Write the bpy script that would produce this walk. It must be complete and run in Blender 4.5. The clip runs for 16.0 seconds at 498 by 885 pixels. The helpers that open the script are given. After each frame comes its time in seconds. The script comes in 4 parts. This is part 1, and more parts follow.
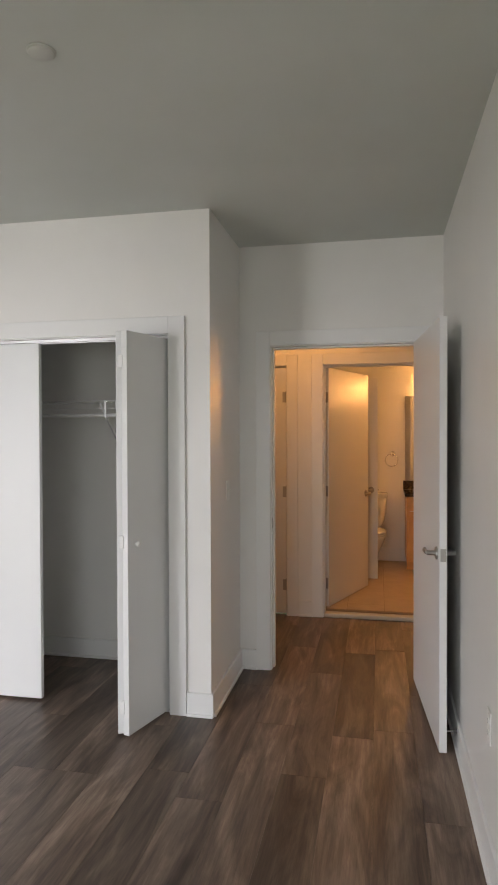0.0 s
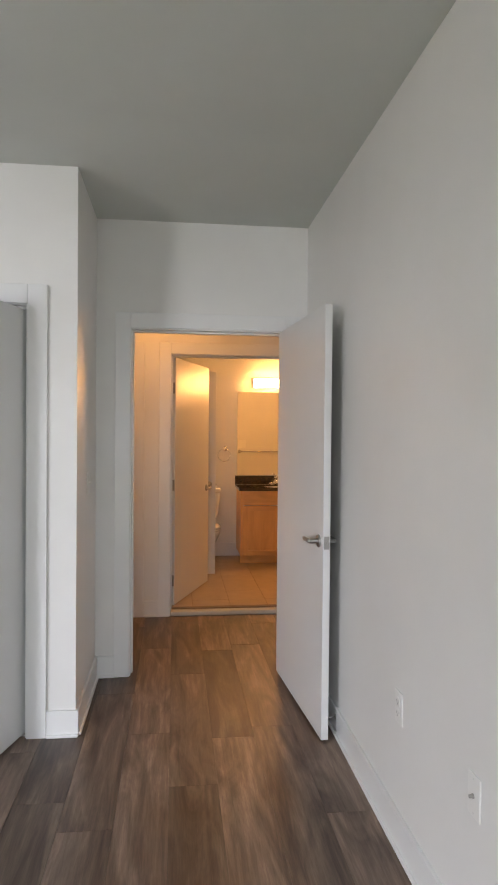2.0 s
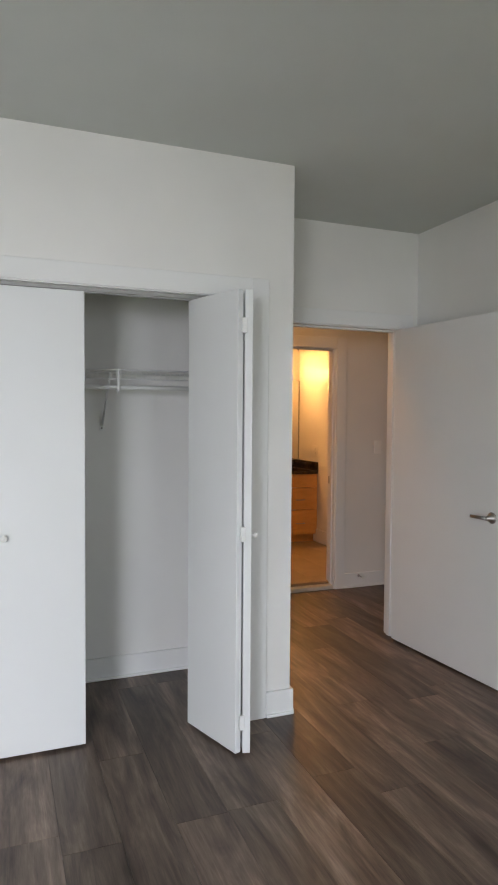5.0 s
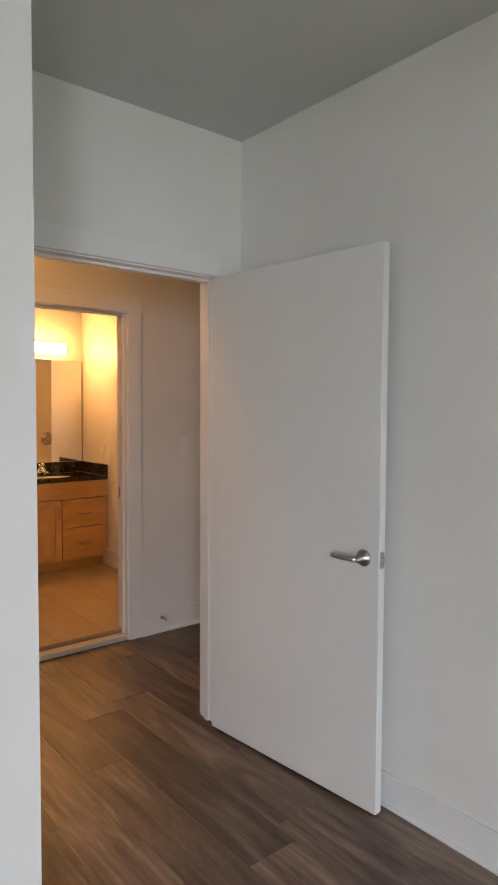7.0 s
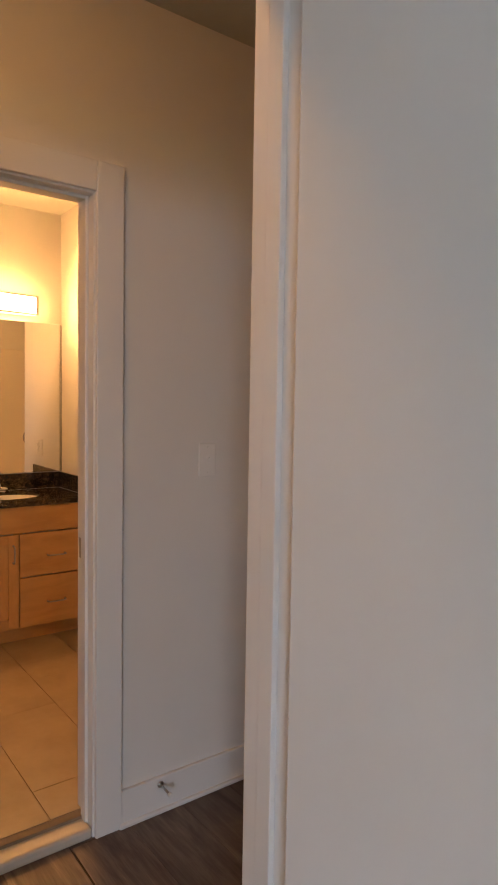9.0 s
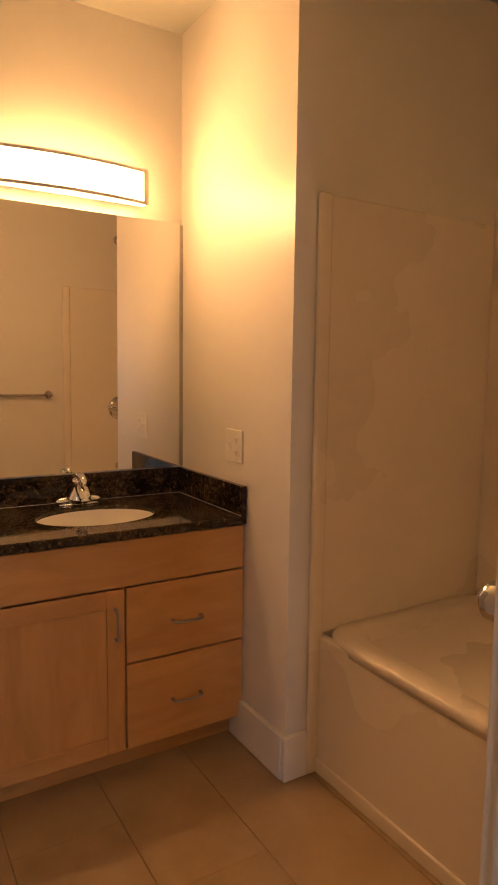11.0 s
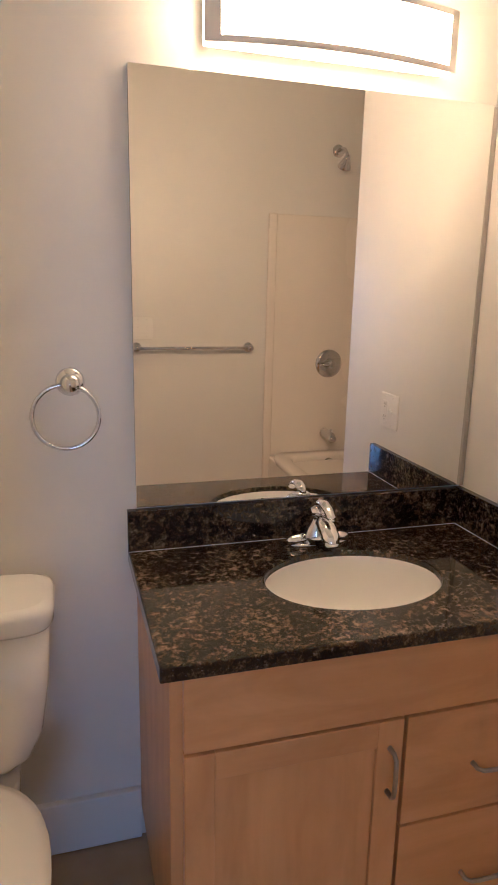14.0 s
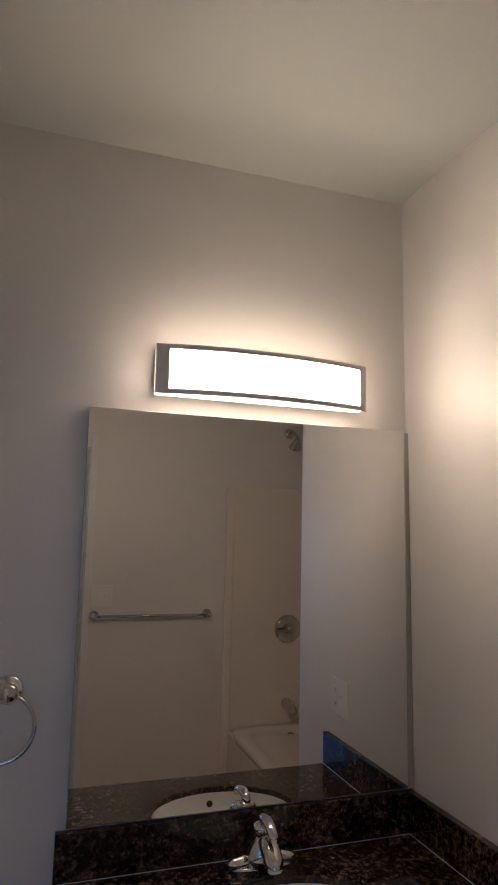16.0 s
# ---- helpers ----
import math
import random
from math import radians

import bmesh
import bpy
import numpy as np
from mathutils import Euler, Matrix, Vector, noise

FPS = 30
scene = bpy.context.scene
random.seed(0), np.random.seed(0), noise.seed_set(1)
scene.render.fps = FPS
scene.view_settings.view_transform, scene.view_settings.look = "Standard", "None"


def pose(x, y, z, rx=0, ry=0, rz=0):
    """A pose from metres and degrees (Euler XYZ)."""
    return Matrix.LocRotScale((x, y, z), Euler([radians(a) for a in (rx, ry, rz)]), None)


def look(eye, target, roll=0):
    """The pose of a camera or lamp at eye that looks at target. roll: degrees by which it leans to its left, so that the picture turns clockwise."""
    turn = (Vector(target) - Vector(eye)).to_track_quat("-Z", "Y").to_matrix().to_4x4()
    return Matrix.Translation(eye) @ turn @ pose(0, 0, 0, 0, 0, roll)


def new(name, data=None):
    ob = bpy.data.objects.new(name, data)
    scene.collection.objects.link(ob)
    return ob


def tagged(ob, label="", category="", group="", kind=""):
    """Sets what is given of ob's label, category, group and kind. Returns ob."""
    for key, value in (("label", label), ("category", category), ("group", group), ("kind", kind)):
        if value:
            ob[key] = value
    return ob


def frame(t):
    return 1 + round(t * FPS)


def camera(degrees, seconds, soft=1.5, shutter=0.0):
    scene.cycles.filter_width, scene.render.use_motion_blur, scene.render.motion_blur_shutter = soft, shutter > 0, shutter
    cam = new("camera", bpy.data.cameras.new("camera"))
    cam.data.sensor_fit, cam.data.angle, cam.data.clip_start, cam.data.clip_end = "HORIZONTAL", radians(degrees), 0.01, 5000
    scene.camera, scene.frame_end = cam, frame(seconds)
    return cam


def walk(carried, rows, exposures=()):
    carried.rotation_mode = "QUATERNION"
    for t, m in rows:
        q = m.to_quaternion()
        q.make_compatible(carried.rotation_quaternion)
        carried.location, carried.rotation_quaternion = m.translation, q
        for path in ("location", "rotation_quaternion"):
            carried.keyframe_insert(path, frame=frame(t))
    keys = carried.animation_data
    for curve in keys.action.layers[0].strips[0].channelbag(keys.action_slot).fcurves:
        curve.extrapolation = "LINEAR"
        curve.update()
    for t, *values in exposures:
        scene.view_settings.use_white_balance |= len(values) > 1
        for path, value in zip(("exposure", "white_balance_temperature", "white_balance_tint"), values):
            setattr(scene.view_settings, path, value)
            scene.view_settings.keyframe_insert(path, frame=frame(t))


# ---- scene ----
cam = camera(42.5, 16.0, soft=1.9)
PATH = [
    (0, (0.667, -3.979, 1.509), (0.269, -2.019, 1.478), -0.2),
    (0.5, (0.706, -3.969, 1.506), (0.578, -1.973, 1.475), -0.0),
    (1, (0.706, -3.987, 1.501), (0.819, -1.991, 1.472), 0.1),
    (1.5, (0.577, -3.96, 1.479), (0.805, -1.973, 1.457), 0.3),
    (2, (0.256, -3.806, 1.443), (0.485, -1.819, 1.414), 0.5),
    (2.5, (-0.184, -3.645, 1.447), (0.045, -1.658, 1.42), 0.3),
    (3, (-0.594, -3.65, 1.481), (-0.338, -1.667, 1.451), 0.3),
    (3.2, (-0.758, -3.64, 1.467), (-0.476, -1.661, 1.43), 0.2),
    (5.3, (-1.562, -3.518, 1.479), (-0.759, -1.688, 1.393), 0.2),
    (5.5, (-1.497, -3.374, 1.486), (-0.648, -1.565, 1.398), 0.0),
    (6, (-1.362, -2.993, 1.46), (-0.378, -1.254, 1.371), 0.1),
    (6.5, (-1.147, -2.634, 1.468), (0.013, -1.007, 1.374), -0.1),
    (7, (-0.824, -2.324, 1.465), (0.444, -0.78, 1.361), 0.3),
    (7.5, (-0.535, -1.95, 1.465), (0.745, -0.418, 1.341), 0.3),
    (8, (-0.217, -1.59, 1.448), (1.063, -0.059, 1.318), 0.3),
    (8.5, (0.056, -1.147, 1.419), (1.305, 0.41, 1.286), 0.4),
    (9, (0.309, -0.651, 1.404), (1.507, 0.946, 1.292), 0.9),
    (9.5, (0.522, -0.167, 1.352), (1.629, 1.496, 1.273), 1.1),
    (9.7, (0.548, 0.026, 1.329), (1.635, 1.702, 1.24), 1.1),
    (11.8, (0.824, 1.575, 1.35), (1.846, 3.274, 1.087), 0.8),
    (12, (0.831, 1.678, 1.341), (1.872, 3.365, 1.075), 0.7),
    (12.5, (0.831, 1.871, 1.406), (1.85, 3.555, 1.054), 0.6),
    (13, (0.796, 1.96, 1.426), (1.736, 3.679, 1.027), 0.7),
    (13.5, (0.786, 1.969, 1.418), (1.474, 3.8, 1.001), 0.9),
    (14, (0.801, 1.973, 1.455), (1.351, 3.844, 1.011), 1.1),
    (14.5, (0.835, 1.954, 1.503), (1.354, 3.832, 1.054), 1.1),
    (15, (0.841, 1.924, 1.573), (1.367, 3.836, 1.316), 0.8),
    (15.5, (0.83, 1.894, 1.616), (1.379, 3.812, 1.756), 0.9),
    (16, (0.840, 1.861, 1.607), (1.467, 3.737, 1.901), 1.1),
]
walk(cam, [(t, look(eye, target, roll)) for t, eye, target, roll in PATH],
     exposures=[(0, -0.22, 6750, 15), (0.5, 0.05, 6650, 15), (1.0, 0.2, 6400, 15), (1.5, 0.25, 6250, 15), (2.0, 0.08, 6400, 15), (3.0, 0.03, 6400, 13), (5.5, -0.32, 6350, 12), (7.0, -0.12, 6350, 13), (8.8, -0.15, 6150, 13), (9.5, 0.05, 5800, 13), (10.6, -0.3, 5700, 14), (11.8, -0.65, 5600, 16), (12.5, -0.62, 4800, 14), (13.0, -0.4, 4400, 12),
                (13.5, -0.05, 4000, 9), (14.0, 0.08, 3700, 6), (14.6, 0.12, 3600, 5), (15.0, -0.15, 3500, 5), (15.5, -1.0, 3350, 5), (16.0, -1.65, 3350, 5)])

# ---------------------------------------------------------------- light
world = bpy.data.worlds.new("sky")
scene.world = world
world.use_nodes = True
wn = world.node_tree.nodes
sky = wn.new("ShaderNodeTexSky")
sky.sky_type = "NISHITA"
sky.sun_disc = False
sky.sun_elevation = radians(38)
sky.sun_rotation = radians(20)
world.node_tree.links.new(sky.outputs["Color"], wn["Background"].inputs["Color"])
wn["Background"].inputs["Strength"].default_value = 0.12

sun_data = bpy.data.lights.new("sun", "SUN")
sun_data.energy, sun_data.angle, sun_data.color = 2.5, radians(12), (1.0, 0.96, 0.9)
sun = new("sun", sun_data)
sun.matrix_basis = look((0, 0, 12), (-4.5, -6.0 + 15.0, 0))

ROOM_W, ROOM_S = -4.2, -6.2           # west and south faces of the bedroom
WINDOWS = ((-4.08, -2.95), (-0.95, 0.70))   # the bedroom's two windows, from x to x
WIN_Z0, WIN_Z1 = 0.35, 2.4


def window_lamp(name, x0, x1, z0, z1, power, colour, drop, spread):
    """A lamp in a window's opening: the sky's light falls, the ground's light rises."""
    d = bpy.data.lights.new(name, "AREA")
    d.shape, d.size, d.size_y = "RECTANGLE", x1 - x0 - 0.1, z1 - z0
    d.energy, d.color, d.spread = power, colour, radians(spread)
    ob = new(name, d)
    ob.matrix_basis = look(((x0 + x1) / 2, ROOM_S + 0.12, (z0 + z1) / 2), ((x0 + x1) / 2, ROOM_S + 5.12, (z0 + z1) / 2 - drop))


for (x0, x1), sky_power, ground_power in zip(WINDOWS, (178.0, 30.0), (12.0, 5.0)):
    window_lamp("window_skylight", x0, x1, WIN_Z0 + 0.35, WIN_Z1 - 0.05, sky_power, (0.87, 0.90, 1.0), 4.4, 130)
    window_lamp("window_groundlight", x0, x1, WIN_Z0 + 0.05, WIN_Z0 + 0.3, ground_power, (0.84, 1.0, 0.45), -1.6, 150)
LAMP_WARM, LAMP_POWER = (1.0, 0.45, 0.125), 125.0
HALL_POWER = 40.0


# ---------------------------------------------------------------- materials
def material(name, base, rough=0.5, metal=0.0):
    m = bpy.data.materials.new(name)
    m.use_nodes = True
    b = m.node_tree.nodes["Principled BSDF"]
    b.inputs["Base Color"].default_value = (*base, 1)
    b.inputs["Roughness"].default_value = rough
    b.inputs["Metallic"].default_value = metal
    return m, m.node_tree, b


def node(tree, kind, **values):
    n = tree.nodes.new(kind)
    for key, value in values.items():
        n.inputs[key.replace("_", " ")].default_value = value
    return n


def ramp(tree, stops):
    n = tree.nodes.new("ShaderNodeValToRGB")
    while len(n.color_ramp.elements) < len(stops):
        n.color_ramp.elements.new(0.5)
    for e, (p, c) in zip(n.color_ramp.elements, stops):
        e.position, e.color = p, (*c, 1)
    return n


def coords(tree, scale=(1, 1, 1), random_shift=False):
    """Object coordinates in metres, scaled; shifted piece by piece where wanted."""
    tc = tree.nodes.new("ShaderNodeTexCoord")
    mp = tree.nodes.new("ShaderNodeMapping")
    mp.inputs["Scale"].default_value = scale
    out = tc.outputs["Object"]
    if random_shift:
        info = tree.nodes.new("ShaderNodeObjectInfo")
        mul = tree.nodes.new("ShaderNodeVectorMath")
        mul.operation = "SCALE"
        mul.inputs[0].default_value = (37.0, 91.0, 53.0)
        tree.links.new(info.outputs["Random"], mul.inputs["Scale"])
        add = tree.nodes.new("ShaderNodeVectorMath")
        tree.links.new(out, add.inputs[0])
        tree.links.new(mul.outputs[0], add.inputs[1])
        out = add.outputs[0]
    tree.links.new(out, mp.inputs["Vector"])
    return mp.outputs["Vector"]


def bump(tree, bsdf, height, strength, distance):
    b = node(tree, "ShaderNodeBump", Strength=strength, Distance=distance)
    tree.links.new(height, b.inputs["Height"])
    tree.links.new(b.outputs["Normal"], bsdf.inputs["Normal"])


def painted(name, base, rough, grain, depth, drift=0.04):
    m, t, b = material(name, base, rough)
    v = coords(t)
    fine = node(t, "ShaderNodeTexNoise", Scale=grain, Detail=3.0)
    wide = node(t, "ShaderNodeTexNoise", Scale=1.3, Detail=4.0)
    for n in (fine, wide):
        t.links.new(v, n.inputs["Vector"])
    dark, light = tuple(c * (1 - drift) for c in base), tuple(min(1, c * (1 + drift)) for c in base)
    r = ramp(t, [(0.3, dark), (0.7, light)])
    t.links.new(wide.outputs["Fac"], r.inputs["Fac"])
    t.links.new(r.outputs["Color"], b.inputs["Base Color"])
    rr = node(t, "ShaderNodeMapRange", To_Min=rough - 0.06, To_Max=rough + 0.08)
    t.links.new(wide.outputs["Fac"], rr.inputs["Value"])
    t.links.new(rr.outputs["Result"], b.inputs["Roughness"])
    bump(t, b, fine.outputs["Fac"], 0.25, depth)
    return m


WALL = painted("wall_paint", (0.81, 0.80, 0.775), 0.40, 260, 0.0012)
# Ceiling colour is greyed and greened to carry dim light off the grass.
CEILING_TINTED = painted("ceiling_paint_ground_tint", (0.60, 0.625, 0.60), 0.75, 200, 0.0015)
TRIM = painted("trim_paint", (0.82, 0.82, 0.81), 0.32, 120, 0.0004, 0.02)
DOOR = painted("door_paint", (0.78, 0.78, 0.77), 0.36, 180, 0.0005, 0.02)
BIFOLD = painted("bifold_paint", (0.77, 0.78, 0.775), 0.38, 180, 0.0005, 0.02)
PLASTIC = painted("white_plastic", (0.85, 0.84, 0.81), 0.3, 90, 0.0001, 0.01)
WIRE = painted("white_vinyl_wire", (0.78, 0.78, 0.77), 0.35, 90, 0.0001, 0.01)
PORCELAIN = painted("porcelain", (0.88, 0.88, 0.87), 0.08, 8, 0.0001, 0.01)
ACRYLIC = painted("tub_acrylic", (0.87, 0.82, 0.75), 0.26, 12, 0.0003, 0.02)
DARK = painted("dark_gap", (0.03, 0.03, 0.03), 0.7, 60, 0.0002)
PLATE_SCREW = painted("plate_screw", (0.74, 0.73, 0.70), 0.4, 60, 0.0001)
SCREW = painted("slot_grey", (0.22, 0.22, 0.22), 0.5, 60, 0.0001)


def metal(name, base, rough):
    m, t, b = material(name, base, rough, 1.0)
    n = node(t, "ShaderNodeTexNoise", Scale=30.0, Detail=4.0)
    t.links.new(coords(t), n.inputs["Vector"])
    rr = node(t, "ShaderNodeMapRange", To_Min=max(0.02, rough - 0.04), To_Max=rough + 0.06)
    t.links.new(n.outputs["Fac"], rr.inputs["Value"])
    t.links.new(rr.outputs["Result"], b.inputs["Roughness"])
    return m


CHROME = metal("chrome", (0.72, 0.72, 0.73), 0.05)
NICKEL = metal("brushed_nickel", (0.46, 0.45, 0.435), 0.3)
LAMP_METAL = metal("lamp_nickel", (0.86, 0.85, 0.83), 0.42)
LAMP_METAL.node_tree.nodes["Principled BSDF"].inputs["Metallic"].default_value = 0.15
# Grey of the wall in shadow, for the strip beside the mirror.
SHADED_STRIP = painted("shaded_strip_grey", (0.46, 0.45, 0.43), 0.5, 90, 0.0002, 0.03)
STEEL = metal("hinge_steel", (0.42, 0.41, 0.40), 0.34)


def plank_material():
    m, t, b = material("vinyl_plank", (0.2, 0.16, 0.13), 0.42)
    v = coords(t, (1, 1, 1), True)

    def layer(scale, **values):
        mp = t.nodes.new("ShaderNodeMapping")
        mp.inputs["Scale"].default_value = scale
        t.links.new(v, mp.inputs["Vector"])
        n = node(t, "ShaderNodeTexNoise", **values)
        t.links.new(mp.outputs[0], n.inputs["Vector"])
        return n.outputs["Fac"]

    figure = layer((6.0, 1.0, 1.0), Scale=1.5, Detail=7.0, Roughness=0.60, Distortion=0.9)
    streak = layer((32.0, 1.8, 1.0), Scale=1.5, Detail=6.0, Roughness=0.65, Distortion=0.4)
    pores = layer((220.0, 9.0, 1.0), Scale=1.6, Detail=3.0, Roughness=0.6)
    both = node(t, "ShaderNodeMix", Factor=0.35)
    t.links.new(figure, both.inputs["A"])
    t.links.new(streak, both.inputs["B"])
    r = ramp(t, [(0.33, (0.036, 0.023, 0.017)), (0.44, (0.092, 0.063, 0.047)), (0.54, (0.158, 0.114, 0.086)), (0.66, (0.275, 0.210, 0.162))])
    t.links.new(both.outputs["Result"], r.inputs["Fac"])
    rf = ramp(t, [(0.35, (0.70, 0.68, 0.66)), (0.55, (1.0, 1.0, 1.0))])
    t.links.new(pores, rf.inputs["Fac"])
    mix = t.nodes.new("ShaderNodeMix")
    mix.data_type, mix.blend_type = "RGBA", "MULTIPLY"
    mix.inputs["Factor"].default_value = 0.55
    t.links.new(r.outputs["Color"], mix.inputs["A"])
    t.links.new(rf.outputs["Color"], mix.inputs["B"])
    knot_map = t.nodes.new("ShaderNodeMapping")
    knot_map.inputs["Scale"].default_value = (3.6, 1.5, 1.0)
    t.links.new(v, knot_map.inputs["Vector"])
    cells = node(t, "ShaderNodeTexVoronoi", Scale=1.0)
    t.links.new(knot_map.outputs[0], cells.inputs["Vector"])
    rk = ramp(t, [(0.03, (0.35, 0.31, 0.28)), (0.10, (0.78, 0.76, 0.74)), (0.17, (1.0, 1.0, 1.0))])
    t.links.new(cells.outputs["Distance"], rk.inputs["Fac"])
    knots = t.nodes.new("ShaderNodeMix")
    knots.data_type, knots.blend_type = "RGBA", "MULTIPLY"
    knots.inputs["Factor"].default_value = 0.85
    t.links.new(mix.outputs["Result"], knots.inputs["A"])
    t.links.new(rk.outputs["Color"], knots.inputs["B"])
    info = t.nodes.new("ShaderNodeObjectInfo")
    val = node(t, "ShaderNodeMapRange", To_Min=0.62, To_Max=1.48)
    t.links.new(info.outputs["Random"], val.inputs["Value"])
    hsv = t.nodes.new("ShaderNodeHueSaturation")
    hsv.inputs["Saturation"].default_value = 1.0
    t.links.new(val.outputs["Result"], hsv.inputs["Value"])
    t.links.new(knots.outputs["Result"], hsv.inputs["Color"])
    t.links.new(hsv.outputs["Color"], b.inputs["Base Color"])
    rr = node(t, "ShaderNodeMapRange", To_Min=0.36, To_Max=0.52)
    t.links.new(streak, rr.inputs["Value"])
    t.links.new(rr.outputs["Result"], b.inputs["Roughness"])
    bump(t, b, pores, 0.2, 0.0005)
    return m


def wood_material(name, dark, light, grain_along_x):
    """Clear-coated maple: fine straight grain, broad cloudy figure and a few small dark specks."""
    m, t, b = material(name, light, 0.34)
    v = coords(t, (1.6, 17, 17) if grain_along_x else (17, 17, 1.6), True)
    n = node(t, "ShaderNodeTexNoise", Scale=1.0, Detail=5.0, Roughness=0.6, Distortion=0.4)
    t.links.new(v, n.inputs["Vector"])
    blotch = node(t, "ShaderNodeTexNoise", Scale=1.0, Detail=4.0, Roughness=0.55, Distortion=1.6)
    t.links.new(coords(t, (2.6, 8.0, 8.0) if grain_along_x else (8.0, 8.0, 2.6), True), blotch.inputs["Vector"])
    speck = node(t, "ShaderNodeTexVoronoi", Scale=1.0)
    t.links.new(coords(t, (4.0, 9.0, 9.0) if grain_along_x else (9.0, 9.0, 4.0), True), speck.inputs["Vector"])
    r = ramp(t, [(0.15, dark), (0.75, light)])
    t.links.new(n.outputs["Fac"], r.inputs["Fac"])
    rb = ramp(t, [(0.28, (0.87, 0.84, 0.81)), (0.50, (0.98, 0.97, 0.96)), (0.70, (1.07, 1.08, 1.09))])
    t.links.new(blotch.outputs["Fac"], rb.inputs["Fac"])
    rs = ramp(t, [(0.02, (0.62, 0.52, 0.42)), (0.09, (1.0, 1.0, 1.0))])
    t.links.new(speck.outputs["Distance"], rs.inputs["Fac"])
    colour = r.outputs["Color"]
    for layer in (rb, rs):
        mix = t.nodes.new("ShaderNodeMix")
        mix.data_type, mix.blend_type = "RGBA", "MULTIPLY"
        mix.inputs["Factor"].default_value = 1.0
        t.links.new(colour, mix.inputs["A"])
        t.links.new(layer.outputs["Color"], mix.inputs["B"])
        colour = mix.outputs["Result"]
    t.links.new(colour, b.inputs["Base Color"])
    bump(t, b, n.outputs["Fac"], 0.12, 0.0004)
    return m


def granite_material():
    """Near-black polished stone with brown mineral clumps and a few pale flecks."""
    m, t, b = material("dark_granite", (0.02, 0.018, 0.016), 0.06)
    b.inputs["IOR"].default_value = 1.5
    v = coords(t)

    def noise(scale, detail, rough, warp=0.0):
        n = node(t, "ShaderNodeTexNoise", Scale=scale, Detail=detail, Roughness=rough, Distortion=warp)
        t.links.new(v, n.inputs["Vector"])
        return n.outputs["Fac"]

    clumps, grain, patches, fleck = noise(70.0, 4.0, 0.66, 0.4), noise(190.0, 3.0, 0.6), noise(9.0, 3.0, 0.6), noise(230.0, 2.0, 0.5)
    cells = node(t, "ShaderNodeTexVoronoi", Scale=105.0)
    t.links.new(v, cells.inputs["Vector"])
    sway = node(t, "ShaderNodeMix", Factor=0.34)
    t.links.new(clumps, sway.inputs["A"])
    t.links.new(grain, sway.inputs["B"])
    drift = node(t, "ShaderNodeMix", Factor=0.22)
    t.links.new(sway.outputs["Result"], drift.inputs["A"])
    t.links.new(patches, drift.inputs["B"])
    r = ramp(t, [(0.43, (0.006, 0.006, 0.007)), (0.49, (0.018, 0.014, 0.010)), (0.55, (0.080, 0.058, 0.034)), (0.65, (0.23, 0.172, 0.105))])
    t.links.new(drift.outputs["Result"], r.inputs["Fac"])
    rc = ramp(t, [(0.0, (0.18, 0.18, 0.20)), (0.6, (1.2, 1.15, 1.1))])
    t.links.new(cells.outputs["Color"], rc.inputs["Fac"])
    mix = t.nodes.new("ShaderNodeMix")
    mix.data_type, mix.blend_type = "RGBA", "MULTIPLY"
    mix.inputs["Factor"].default_value = 0.8
    t.links.new(r.outputs["Color"], mix.inputs["A"])
    t.links.new(rc.outputs["Color"], mix.inputs["B"])
    pale = ramp(t, [(0.66, (0.0, 0.0, 0.0)), (0.74, (0.10, 0.095, 0.085))])
    t.links.new(fleck, pale.inputs["Fac"])
    add = t.nodes.new("ShaderNodeMix")
    add.data_type, add.blend_type = "RGBA", "ADD"
    add.inputs["Factor"].default_value = 1.0
    t.links.new(mix.outputs["Result"], add.inputs["A"])
    t.links.new(pale.outputs["Color"], add.inputs["B"])
    t.links.new(add.outputs["Result"], b.inputs["Base Color"])
    rr = node(t, "ShaderNodeMapRange", To_Min=0.03, To_Max=0.10)
    t.links.new(patches, rr.inputs["Value"])
    t.links.new(rr.outputs["Result"], b.inputs["Roughness"])
    return m


def tile_material():
    m, t, b = material("floor_tile", (0.36, 0.27, 0.18), 0.35)
    n = node(t, "ShaderNodeTexNoise", Scale=6.0, Detail=6.0, Roughness=0.6)
    t.links.new(coords(t, (1, 1, 1), True), n.inputs["Vector"])
    r = ramp(t, [(0.3, (0.36, 0.27, 0.17)), (0.7, (0.45, 0.345, 0.23))])
    t.links.new(n.outputs["Fac"], r.inputs["Fac"])
    t.links.new(r.outputs["Color"], b.inputs["Base Color"])
    bump(t, b, n.outputs["Fac"], 0.15, 0.001)
    return m


PLANK = plank_material()
MAPLE_X = wood_material("maple_horizontal", (0.60, 0.33, 0.120), (0.71, 0.43, 0.175), True)
MAPLE_Z = wood_material("maple_vertical", (0.60, 0.33, 0.120), (0.71, 0.43, 0.175), False)
GRANITE = granite_material()
TILE = tile_material()
GROUT = painted("grout", (0.27, 0.205, 0.14), 0.85, 300, 0.001)
SUBFLOOR = painted("joint_shadow", (0.06, 0.045, 0.036), 0.8, 200, 0.0005)
MARBLE = painted("threshold_stone", (0.62, 0.58, 0.50), 0.3, 40, 0.0003, 0.08)
GROUND = painted("grass_ground", (0.13, 0.16, 0.07), 0.9, 6, 0.01, 0.3)

MIRROR, _t, _b = material("mirror_silver", (0.90, 0.90, 0.88), 0.0, 1.0)
GLOW, _t, _b = material("lamp_diffuser", (0.9, 0.88, 0.84), 0.4)
_b.inputs["Emission Color"].default_value = (*LAMP_WARM, 1)
